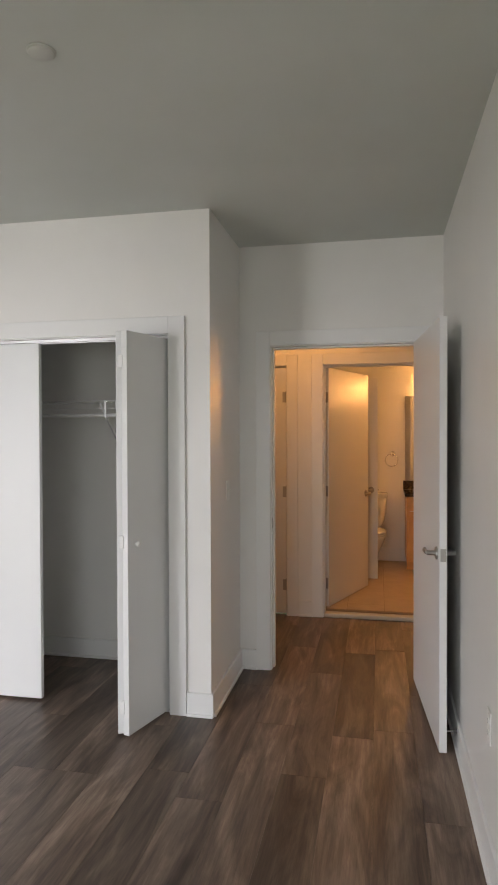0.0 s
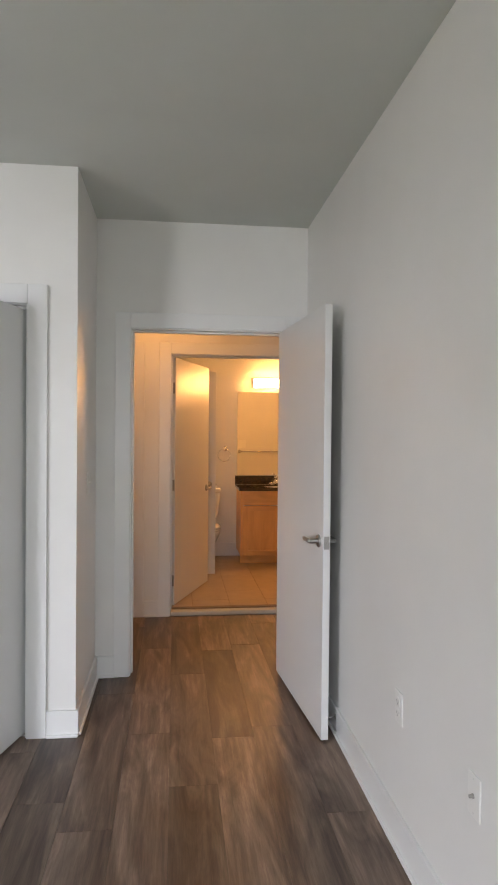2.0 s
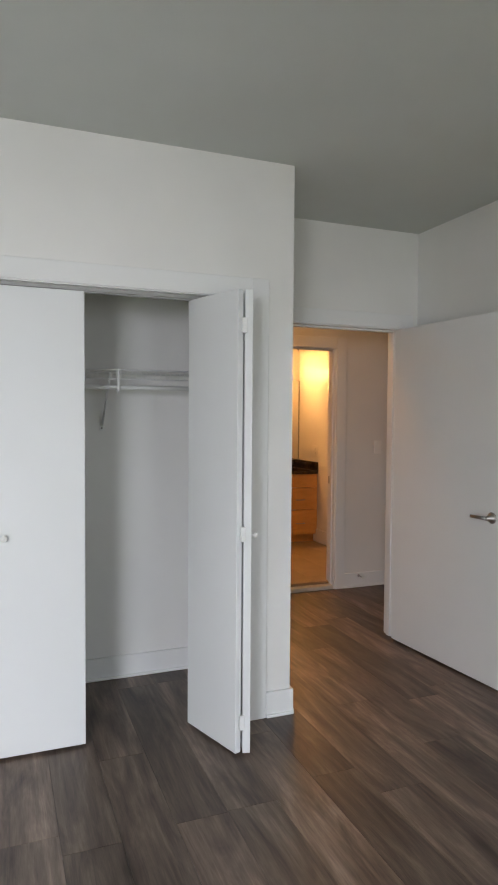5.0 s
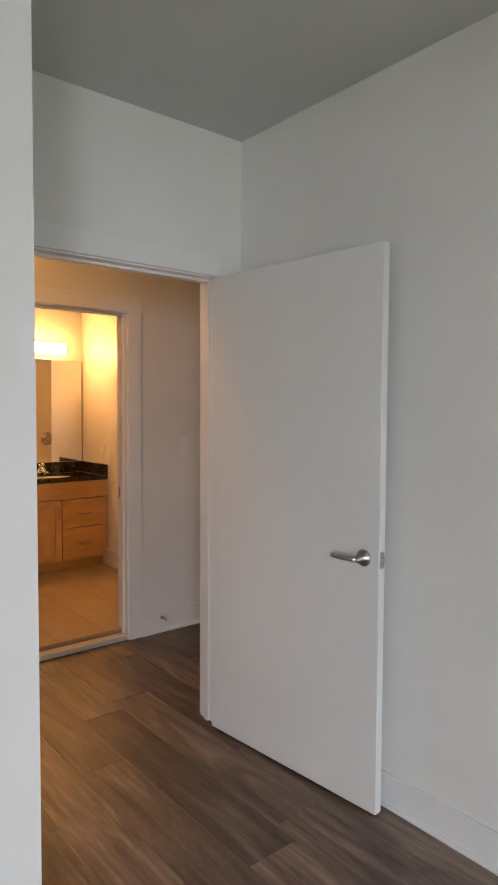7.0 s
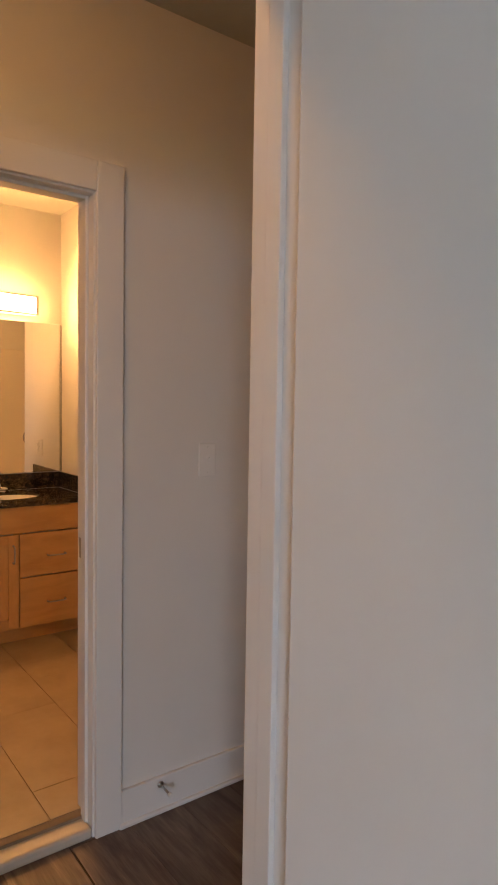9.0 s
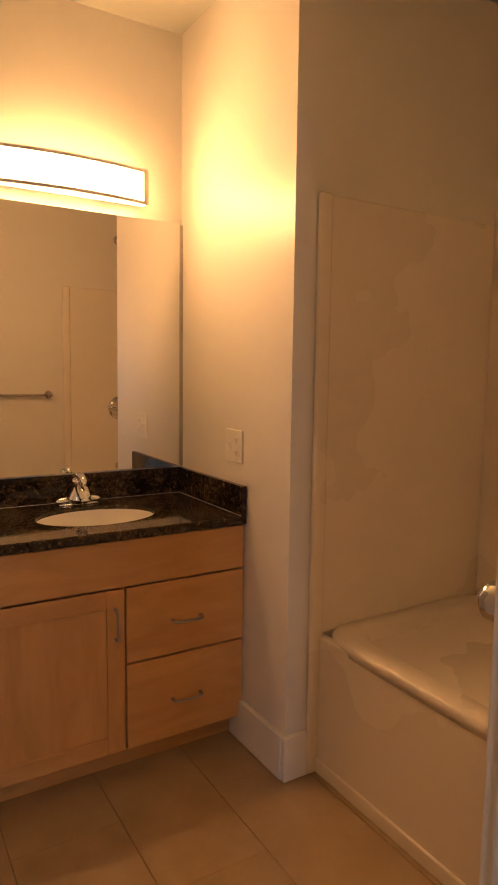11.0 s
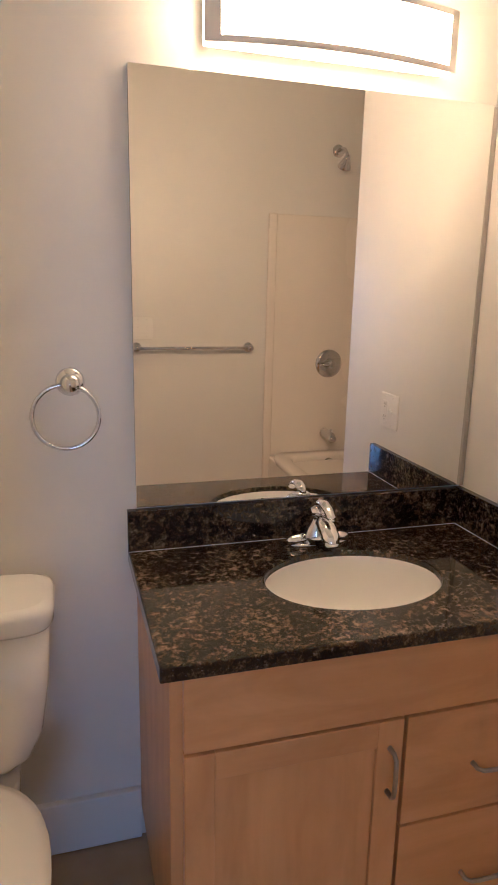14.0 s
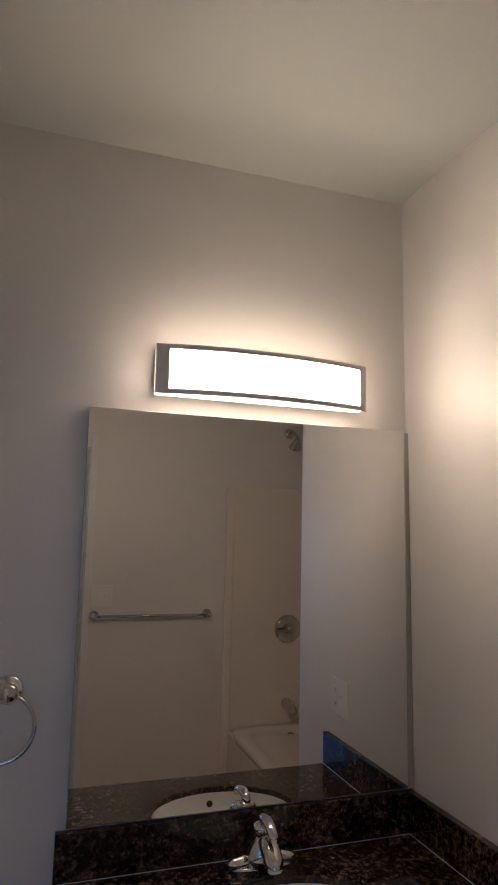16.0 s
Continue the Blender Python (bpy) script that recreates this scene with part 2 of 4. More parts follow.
_b.inputs["Emission Strength"].default_value = LAMP_POWER

GLOW_SIDE, _t, _b = material("lamp_inner_diffuser", (0.9, 0.88, 0.84), 0.4)
_b.inputs["Emission Color"].default_value = (*LAMP_WARM, 1)
_b.inputs["Emission Strength"].default_value = 0.22 * LAMP_POWER

HALL_GLOW, _t, _b = material("hall_lamp_glass", (0.9, 0.88, 0.84), 0.4)
_b.inputs["Emission Color"].default_value = (*LAMP_WARM, 1)
_b.inputs["Emission Strength"].default_value = HALL_POWER

# ---------------------------------------------------------------- mesh helpers
def box(x0, x1, y0, y1, z0, z1, bevel=0.0, seg=2):
    bm = bmesh.new()
    m = Matrix.Translation(((x0 + x1) / 2, (y0 + y1) / 2, (z0 + z1) / 2)) @ Matrix.Diagonal((abs(x1 - x0), abs(y1 - y0), abs(z1 - z0), 1))
    bmesh.ops.create_cube(bm, size=1.0, matrix=m)
    if bevel:
        bmesh.ops.bevel(bm, geom=bm.edges[:], offset=bevel, segments=seg, profile=0.5, affect="EDGES")
    return bm


def joined(*parts):
    out = bmesh.new()
    for bm in parts:
        me = bpy.data.meshes.new("tmp")
        bm.to_mesh(me)
        bm.free()
        out.from_mesh(me)
        bpy.data.meshes.remove(me)
    return out


def smooth(bm):
    for f in bm.faces:
        f.smooth = True
    return bm


def loft(rings, closed_ends=True):
    """A skin over rings of equally many points."""
    bm = bmesh.new()
    rows = [[bm.verts.new(p) for p in ring] for ring in rings]
    n = len(rows[0])
    for a, b in zip(rows, rows[1:]):
        for i in range(n):
            f = bm.faces.new((a[i], a[(i + 1) % n], b[(i + 1) % n], b[i]))
            f.smooth = True
    if closed_ends:
        bm.faces.new(rows[0][::-1])
        bm.faces.new(rows[-1])
    bmesh.ops.recalc_face_normals(bm, faces=bm.faces[:])
    return bm


def tube(points, radii, seg=16):
    """A round bar along points; radii: one, or one for each point."""
    pts = [Vector(p) for p in points]
    radii = [radii] * len(pts) if isinstance(radii, (int, float)) else radii
    rings, side = [], None
    for i, p in enumerate(pts):
        d = (pts[min(i + 1, len(pts) - 1)] - pts[max(i - 1, 0)]).normalized()
        if side is None:
            side = d.orthogonal().normalized()
        side = (side - d * side.dot(d)).normalized()
        up = d.cross(side)
        rings.append([p + radii[i] * (math.cos(a) * side + math.sin(a) * up) for a in (2 * math.pi * k / seg for k in range(seg))])
    return loft(rings)


def lathe(profile, seg=32, m=Matrix()):
    """Rows of (radius, height) spun round z, then moved by m."""
    rings = [[m @ Vector((r * math.cos(a), r * math.sin(a), z)) for a in (2 * math.pi * k / seg for k in range(seg))] for r, z in profile]
    return loft(rings)


def ellipse_loft(rows, seg=40, power=2.0):
    """Rows of (centre x, centre y, z, half width, half depth), as rounded outlines."""
    rings = []
    for cx, cy, z, a, b in rows:
        ring = []
        for k in range(seg):
            w = 2 * math.pi * k / seg
            c, s = math.cos(w), math.sin(w)
            ring.append(Vector((cx + a * math.copysign(abs(c) ** (2 / power), c), cy + b * math.copysign(abs(s) ** (2 / power), s), z)))
        rings.append(ring)
    return loft(rings)


def mesh_of(name, bm, mat):
    me = bpy.data.meshes.new(name)
    bm.to_mesh(me)
    bm.free()
    me.materials.append(mat)
    return me


def part(name, bm, mat, parent, label=""):
    ob = new(name, mesh_of(name, bm, mat))
    ob.parent = parent
    return tagged(ob, label)


def thing(name, m, label, category, group="", kind=""):
    ob = new(name)
    ob.empty_display_size = 0.1
    ob.matrix_basis = m
    return tagged(ob, label, category, group, kind)


def setting(name, bm, mat, label, category):
    return tagged(new(name, mesh_of(name, bm, mat)), label, category, kind="structure")


def wall_x(x0, x1, y0, y1, top, holes=()):
    """A wall along x with holes (x0, x1, z0, z1), as abutting blocks."""
    blocks, at = [], x0
    for a, b, z0, z1 in sorted(holes):
        blocks.append(box(at, a, y0, y1, 0, top))
        blocks.append(box(a, b, y0, y1, z1, top))
        if z0 > 0:
            blocks.append(box(a, b, y0, y1, 0, z0))
        at = b
    blocks.append(box(at, x1, y0, y1, 0, top))
    return joined(*blocks)


# ---------------------------------------------------------------- the place
H = 2.685                               # bedroom and hall ceiling
HB = 2.608                              # bathroom ceiling
EAST = 1.045                            # bedroom's long wall
DW0, DW1 = 0.018, 0.138                 # wall between bedroom and hall
BW0, BW1 = 1.245, 1.365                 # wall between hall and bathroom
CL0, CL1 = -0.712, -0.60                # closet front wall
CLX = -0.205                            # closet corner face
BATH_N = 3.43                           # vanity wall face
BATH_E = 1.835                          # wall beside the vanity
BATH_W = 0.10
TUB_N = 2.66
BF = 0.050                            # level of the bathroom tiles
TUB_X0, TUB_X1 = 1.95, 2.71
HALL_W, HALL_E = -1.7, 2.85
D1X0, D1X1, DTOP = -0.012, 0.919, 2.062     # rough opening of the bedroom door
D2X0, D2X1 = 0.213, 1.132                 # bathroom door
D3X0, D3X1 = -0.86, -0.068                # closed hall door
CX0, CX1, CTOP = -1.965, -0.425, 2.045    # closet opening

setting("wall_north", wall_x(ROOM_W, EAST + 0.12, DW0, DW1, H, [(D1X0, D1X1, 0, DTOP)]), WALL, "off-white painted wall with the bedroom door", "wall")
setting("wall_east", box(EAST, EAST + 0.12, ROOM_S - 0.15, DW0, 0, H), WALL, "long plain off-white bedroom wall", "wall")
setting("wall_south", wall_x(ROOM_W - 0.12, EAST, ROOM_S - 0.15, ROOM_S, H, [(a, b, WIN_Z0, WIN_Z1) for a, b in WINDOWS]), WALL, "off-white bedroom wall with two windows", "wall")
setting("wall_west", box(ROOM_W - 0.12, ROOM_W, ROOM_S, DW1, 0, H), WALL, "plain off-white bedroom wall", "wall")
setting("wall_closet", wall_x(ROOM_W, CLX, CL0, CL1, H, [(CX0, CX1, 0, CTOP)]), WALL, "off-white closet front wall with a wide opening", "wall")
setting("wall_closet_side", box(CLX - 0.11, CLX, CL1, DW0, 0, H), WALL, "short off-white wall beside the closet", "wall")
setting("wall_closet_end", box(CX0 - 0.25, CX0 - 0.14, CL1, DW0, 0, H), WALL, "off-white inner end wall of the closet", "wall")
setting("wall_hall_north", wall_x(HALL_W, HALL_E, BW0, BW1, H, [(D3X0, D3X1, 0, DTOP), (D2X0, D2X1, 0, DTOP)]), WALL, "off-white hall wall with two doorways", "wall")
setting("wall_hall_south", box(EAST + 0.12, HALL_E, DW0, DW1, 0, H), WALL, "plain off-white hall wall", "wall")
setting("wall_hall_east", box(HALL_E, HALL_E + 0.12, DW0, BW1, 0, H), WALL, "plain off-white end wall of the hall", "wall")
setting("wall_hall_west", box(HALL_W - 0.12, HALL_W, DW1, BW1, 0, H), WALL, "plain off-white end wall of the hall", "wall")
setting("wall_bath_north", box(BATH_W - 0.12, TUB_X1 + 0.12, BATH_N, BATH_N + 0.12, 0, H), WALL, "off-white bathroom wall behind the vanity", "wall")
setting("wall_bath_vanity", box(BATH_E, TUB_X1 + 0.12, TUB_N, BATH_N, 0, H), WALL, "off-white wall block between vanity and bathtub", "wall")
setting("wall_bath_east", box(TUB_X1, TUB_X1 + 0.12, BW1, TUB_N, 0, H), WALL, "off-white wall behind the bathtub", "wall")
setting("wall_bath_west", box(BATH_W - 0.12, BATH_W, BW1, BATH_N, 0, H), WALL, "plain off-white bathroom wall", "wall")
setting("wall_room_behind_hall", box(HALL_W, BATH_W - 0.12, BW1 + 0.3, BW1 + 0.4, 0, H), WALL, "plain wall behind the closed door", "wall")

setting("ceiling", joined(box(ROOM_W - 0.12, EAST + 0.12, ROOM_S - 0.15, DW0 + 0.06, H, H + 0.1), box(HALL_W - 0.12, HALL_E + 0.12, DW0 + 0.06, BW1 - 0.06, H, H + 0.1)), CEILING_TINTED, "matt ceiling, dim green ground light put into its grey paint", "ceiling")
setting("ceiling_bath", box(BATH_W - 0.12, TUB_X1 + 0.12, BW1 - 0.06, BATH_N + 0.12, HB, HB + 0.16), CEILING_TINTED, "matt white bathroom ceiling in the same light-tinted grey paint", "ceiling")
setting("ground", box(-300, 300, -300, 300, -3.2, -3.1), GROUND, "grass ground outside the building", "ground")


def baseboard(name, x0, x1, y0, y1, face, up=0.0, bath=False):
    """A board with an eased top, and a thin shoe outside the bathroom; face: the side that shows, as a unit step (dx, dy)."""
    dx, dy = face
    t, s, h = (0.019, 0.0, 0.150) if bath else (0.015, 0.027, 0.125)

    def strip(depth, z0, z1, bevel):
        if dx:
            a, b = sorted((x0, x0 + dx * depth))
            return box(a, b, y0, y1, z0, z1, bevel)
        a, b = sorted((y0, y0 + dy * depth))
        return box(x0, x1, a, b, z0, z1, bevel)

    strips = [strip(t, up + 0.004, up + h, 0.003)] + ([strip(s, up, up + 0.016, 0.005)] if s else [])
    return setting(name, joined(*strips), TRIM, "tall white painted baseboard" if bath else "white painted baseboard with a thin shoe", "baseboard")


baseboard("baseboard", EAST, 0, ROOM_S, DW0, (-1, 0))
baseboard("baseboard", CLX, -0.092, DW0, 0, (0, -1))
baseboard("baseboard", 1.004, EAST, DW0, 0, (0, -1))
baseboard("baseboard", CLX, 0, CL0, DW0, (1, 0))
baseboard("baseboard", -0.338, CLX + 0.015, CL0, 0, (0, -1))
baseboard("baseboard", ROOM_W, CX0 - 0.1, CL0, 0, (0, -1))
baseboard("baseboard", ROOM_W, 0, ROOM_S, CL0, (1, 0))
baseboard("baseboard", CX0 - 0.14, CLX - 0.11, DW0, 0, (0, -1))
baseboard("baseboard", CLX - 0.11, 0, CL1, DW0, (-1, 0))
baseboard("baseboard", 1.205, HALL_E, BW0, 0, (0, -1))
baseboard("baseboard", 0.022, 0.135, BW0, 0, (0, -1))
baseboard("baseboard", HALL_W, -0.94, BW0, 0, (0, -1))
baseboard("baseboard", HALL_E, 0, DW1, BW0, (-1, 0))
baseboard("baseboard", HALL_W, 0, DW1, BW0, (1, 0))
baseboard("baseboard", BATH_W, 0.95, BATH_N, 0, (0, -1), BF, True)
baseboard("baseboard", BATH_E, 0, TUB_N, 2.99, (-1, 0), BF, True)
baseboard("baseboard", BATH_E - 0.015, TUB_X0 - 0.039, TUB_N, 0, (0, -1), BF, True)
baseboard("baseboard", BATH_W, 0, BW1, BATH_N, (1, 0), BF, True)
baseboard("baseboard", 1.162, TUB_X0 - 0.039, BW1, 0, (0, 1), BF, True)


# windows behind the walk
for name, (x0, x1) in zip(("window_1", "window_2"), WINDOWS):
    win = thing(name, pose((x0 + x1) / 2, ROOM_S - 0.09, WIN_Z0), "white framed bedroom window", "window", kind="structure")
    hw, hh = (x1 - x0) / 2, WIN_Z1 - WIN_Z0
    part("window_frame", joined(box(-hw, hw, -0.03, 0.03, 0, 0.05, 0.004), box(-hw, hw, -0.03, 0.03, hh - 0.05, hh, 0.004), box(-hw, -hw + 0.05, -0.03, 0.03, 0.05, hh - 0.05, 0.004), box(hw - 0.05, hw, -0.03, 0.03, 0.05, hh - 0.05, 0.004)), TRIM, win)
    part("window_sill", box(-hw - 0.03, hw + 0.03, 0.091, 0.14, -0.03, 0.0, 0.004), TRIM, win)


def door_frame(name, x0, x1, top, y0, y1, stop_y, hinge_left, label, sides=(True, True), back_right=0.09):
    """Jambs, head, stops and flat casings round an opening in a wall along x."""
    fr = thing(name, pose(0, 0, 0), label, "door frame", kind="structure")
    j = 0.0122
    part("jamb", box(x0, x0 + j, y0 - 0.001, y1 + 0.001, 0, top), TRIM, fr)
    part("jamb", box(x1 - j, x1, y0 - 0.001, y1 + 0.001, 0, top), TRIM, fr)
    part("head_jamb", box(x0 + j, x1 - j, y0 - 0.001, y1 + 0.001, top - j, top), TRIM, fr)
    s0, s1 = stop_y
    part("stop_strip", box(x0 + j, x0 + j + 0.011, s0, s1, 0, top - j, 0.002), TRIM, fr)
    part("stop_strip", box(x1 - j - 0.011, x1 - j, s0, s1, 0, top - j, 0.002), TRIM, fr)
    part("stop_strip", box(x0 + j + 0.011, x1 - j - 0.011, s0, s1, top - j - 0.011, top - j, 0.002), TRIM, fr)
    w, reveal = 0.09, 0.006
    for on, ya, yb in ((sides[0], y0 - 0.018, y0), (sides[1], y1, y1 + 0.018)):
        if on:
            part("casing", box(x0 + j - reveal - w, x0 + j - reveal, ya, yb, 0, top + w - reveal, 0.003), TRIM, fr)
            part("casing", box(x1 - j + reveal, x1 - j + reveal + (w if ya < y0 else back_right), ya, yb, 0, top + w - reveal, 0.003), TRIM, fr)
            part("casing", box(x0 + j - reveal, x1 - j + reveal, ya + 0.001, yb, top - j + reveal, top + w - reveal, 0.003), TRIM, fr)
    return fr


f1 = door_frame("door_frame_1", D1X0, D1X1, DTOP, DW0, DW1, (0.066, 0.10), False, "white painted bedroom door frame with flat casing")
part("strike_plate", box(D1X0 + 0.0125, D1X0 + 0.014, 0.03, 0.055, 0.90, 0.965), STEEL, f1, "small steel strike plate")
f2 = door_frame("door_frame_2", D2X0, D2X1, DTOP, BW0, BW1, (1.28, 1.315), True, "white painted bathroom door frame with flat casing", back_right=0.034)
part("strike_plate", box(D2X1 - 0.014, D2X1 - 0.0125, 1.33, 1.352, 0.90, 0.965), STEEL, f2, "small steel strike plate")
f3 = door_frame("door_frame_3", D3X0, D3X1, DTOP, BW0, BW1, (1.29, 1.325), False, "white painted hall door frame with flat casing", (True, False))


def lever_set(parent, x, y, z, side, toward):
    """A round rose with a straight lever; side: the face normal's sign along y, toward: the lever's sign along x."""
    turn = pose(x, y, z, -90 * side)
    rose = part("rose", lathe([(0.0, 0), (0.031, 0), (0.031, 0.004), (0.027, 0.009), (0.012, 0.011), (0.011, 0.045), (0.0, 0.047)], 32, turn), NICKEL, parent, "round satin nickel rose")
    yy = y + side * 0.043
    bar = tube([(x, yy, z), (x + toward * 0.03, yy + side * 0.004, z), (x + toward * 0.07, yy + side * 0.006, z), (x + toward * 0.112, yy - side * 0.002, z - 0.001), (x + toward * 0.118, yy - side * 0.004, z - 0.001)], [0.0105, 0.0105, 0.0095, 0.0085, 0.004], 14)
    lever = part("lever", bar, NICKEL, parent, "satin nickel lever")
    return rose, lever


def hinge(parent, x, y, z):
    part("hinge", joined(tube([(x, y, z - 0.045), (x, y, z + 0.045)], 0.006, 12), tube([(x, y, z + 0.045), (x, y, z + 0.052)], [0.005, 0.002], 12), box(x - 0.001, x + 0.03, y - 0.0015, y + 0.0015, z - 0.044, z + 0.044)), STEEL, parent, "steel butt hinge")


def flush_door(name, m, width, label, hinges=(0.25, 1.02, 1.80), mat=DOOR, levers=True, foot=0.012):
    """A flush slab along +x from its hinge edge, 35 mm thick from y 0 to 0.035."""
    d = thing(name, m, label, "door")
    part("leaf", box(0, width, 0, 0.035, foot, 2.045, 0.002), mat, d)
    if levers:
        lever_set(d, width - 0.065, 0.0, 0.935, -1, -1)
        lever_set(d, width - 0.065, 0.035, 0.935, 1, -1)
        part("latch_plate", box(width - 0.001, width + 0.0012, 0.005, 0.030, 0.905, 0.965, 0.0005), NICKEL, d, "satin nickel latch plate")
        part("latch_bolt", box(width, width + 0.009, 0.011, 0.024, 0.927, 0.943, 0.002), NICKEL, d)
    for z in hinges:
        hinge(d, -0.001, 0.036, z)
        part("hinge_plate", box(-0.0016, 0.0002, 0.004, 0.0335, z - 0.044, z + 0.044), STEEL, d, "dark steel hinge plate")
    return d


# bedroom door, wide open towards the long wall
flush_door("door_1", pose(0.871, 0.0, 0, 0, 0, -85.5), 0.90, "white flush bedroom door standing wide open")
# bathroom door, opened into the bathroom
flush_door("door_2", pose(0.257, 1.362, 0, 0, 0, 69.5), 0.885, "white flush bathroom door standing open", foot=0.055)
flush_door("door_3", pose(D3X1 - 0.015, 1.288, 0, 0, 0, 180), D3X1 - D3X0 - 0.03, "white flush hall door, closed")
flush_door("door_4", pose(BATH_W + 0.01, 2.50, 0), 0.545, "narrow white linen closet door standing open", hinges=(0.3, 1.75))
for z in (0.25, 1.02, 1.80):
    part("hinge_leaf", box(D2X0 + 0.0122, D2X0 + 0.0142, 1.327, 1.362, z - 0.044, z + 0.044), STEEL, f2, "steel hinge leaf on the jamb")


# ---------------------------------------------------------------- closet
cf = thing("closet_frame", pose(0, 0, 0), "white painted closet frame with flat casing", "door frame", kind="structure")
part("jamb", box(CX0, CX0 + 0.0122, CL0 - 0.001, CL1 + 0.001, 0, CTOP), TRIM, cf)
part("jamb", box(CX1 - 0.0122, CX1, CL0 - 0.001, CL1 + 0.001, 0, CTOP), TRIM, cf)
part("head_jamb", box(CX0 + 0.0122, CX1 - 0.0122, CL0 - 0.001, CL1 + 0.001, CTOP - 0.0122, CTOP), TRIM, cf)
part("casing", box(CX0 - 0.086, CX0 + 0.004, CL0 - 0.018, CL0, 0, CTOP + 0.082, 0.003), TRIM, cf)
part("casing", box(CX1 - 0.004, CX1 + 0.086, CL0 - 0.018, CL0, 0, CTOP + 0.082, 0.003), TRIM, cf)
part("casing", box(CX0 + 0.004, CX1 - 0.004, CL0 - 0.017, CL0, CTOP - 0.008, CTOP + 0.082, 0.003), TRIM, cf)
part("track", joined(box(CX0 + 0.013, CX1 - 0.013, -0.69, -0.66, CTOP - 0.03, CTOP - 0.0125, 0.001), box(CX0 + 0.013, CX1 - 0.013, -0.686, -0.664, CTOP - 0.036, CTOP - 0.031)), STEEL, cf, "grey steel bifold track")
part("floor_bracket", box(CX1 - 0.05, CX1 - 0.013, -0.70, -0.66, 0.001, 0.006, 0.001), PLASTIC, cf, "white floor pivot bracket")


def slab(a, b, thick, z0, z1):
    """A bevelled slab whose one face runs from a to b in plan; its thickness lies to the left of that way."""
    a, b = Vector((*a, 0)), Vector((*b, 0))
    bm = box(0, (b - a).length, 0, thick, z0, z1, 0.0025)
    bm.transform(Matrix.Translation(a) @ Matrix.Rotation(math.atan2(b.y - a.y, b.x - a.x), 4, "Z"))
    return bm


def knob_mesh(m):
    return lathe([(0.001, 0), (0.007, 0), (0.006, 0.008), (0.013, 0.014), (0.0145, 0.020), (0.010, 0.026), (0.001, 0.027)], 24, m)


# the folded pair, standing out of its opening
right_pair = thing("bifold_door", pose(0, 0, 0), "white flush bifold closet door, folded open", "bifold door", "closet bifold doors")
pa = part("panel", slab((-0.434, -0.660), (-0.540, -1.028), -0.034, 0.014, 2.012), BIFOLD, right_pair)
part("panel", slab((-0.604, -1.014), (-0.718, -0.662), -0.030, 0.014, 2.012), BIFOLD, right_pair)
part("knob", knob_mesh(Matrix.Translation((-0.5205, -0.976, 0.957)) @ Matrix.Rotation(radians(-16), 4, "Z") @ pose(0, 0, 0, 0, 90)), PLASTIC, pa, "round white knob")
for z in (0.15, 0.97, 1.86):
    part("fold_hinge", box(-0.588, -0.564, -1.026, -1.012, z - 0.032, z + 0.032, 0.003), TRIM, right_pair, "white painted fold hinge")
for x, y in ((-0.455, -0.676), (-0.705, -0.676)):
    part("pivot_pin", tube([(x, y, 2.005), (x, y, CTOP - 0.03)], 0.004, 8), STEEL, right_pair)
part("pivot_pin", tube([(-0.452, -0.676, 0.004), (-0.452, -0.676, 0.02)], 0.006, 8), STEEL, right_pair)
# the closed pair
left_pair = thing("bifold_door", pose(0, 0, 0), "white flush bifold closet door, closed", "bifold door", "closet bifold doors")
part("panel", box(CX0 + 0.016, -1.577, -0.700, -0.670, 0.014, 2.012, 0.0025), BIFOLD, left_pair)
pb = part("panel", box(-1.573, -1.196, -0.700, -0.670, 0.014, 2.012, 0.0025), BIFOLD, left_pair)
part("knob", knob_mesh(pose(-1.53, -0.70, 0.957, 90)), PLASTIC, pb, "round white knob")
for x in (CX0 + 0.05, -1.215):
    part("pivot_pin", tube([(x, -0.685, 2.005), (x, -0.685, CTOP - 0.03)], 0.004, 8), STEEL, left_pair)

# wire shelf with its hanging rod
SH0, SH1, SHZ, SHF = CX0 - 0.138, CLX - 0.112, 1.705, -0.29
shelf = thing("wire_shelf", pose(0, 0, 0), "white wire closet shelf with a hanging rod", "wire shelf")
part("back_wire", tube([(SH0, DW0 - 0.006, SHZ), (SH1, DW0 - 0.006, SHZ)], 0.003, 8), WIRE, shelf)
part("front_wire", tube([(SH0, SHF, SHZ + 0.003), (SH1, SHF, SHZ + 0.003)], 0.0032, 8), WIRE, shelf)
part("lip_wire", tube([(SH0, SHF - 0.002, SHZ - 0.045), (SH1, SHF - 0.002, SHZ - 0.045)], 0.0032, 8), WIRE, shelf)
part("middle_wire", tube([(SH0, -0.14, SHZ - 0.004), (SH1, -0.14, SHZ - 0.004)], 0.003, 8), WIRE, shelf)
wires = []
x = SH0 + 0.02
while x < SH1 - 0.01:
    wires.append(tube([(x, DW0 - 0.005, SHZ + 0.004), (x, SHF - 0.003, SHZ + 0.006), (x, SHF - 0.006, SHZ - 0.003), (x, SHF - 0.006, SHZ - 0.046)], 0.0014, 6))
    x += 0.0254
tagged(part("deck_wires", joined(*wires), WIRE, shelf), kind="stuff")
part("hanging_rod", tube([(SH0, SHF + 0.03, SHZ - 0.085), (SH1, SHF + 0.03, SHZ - 0.085)], 0.0115, 16), WIRE, shelf, "white hanging rod")
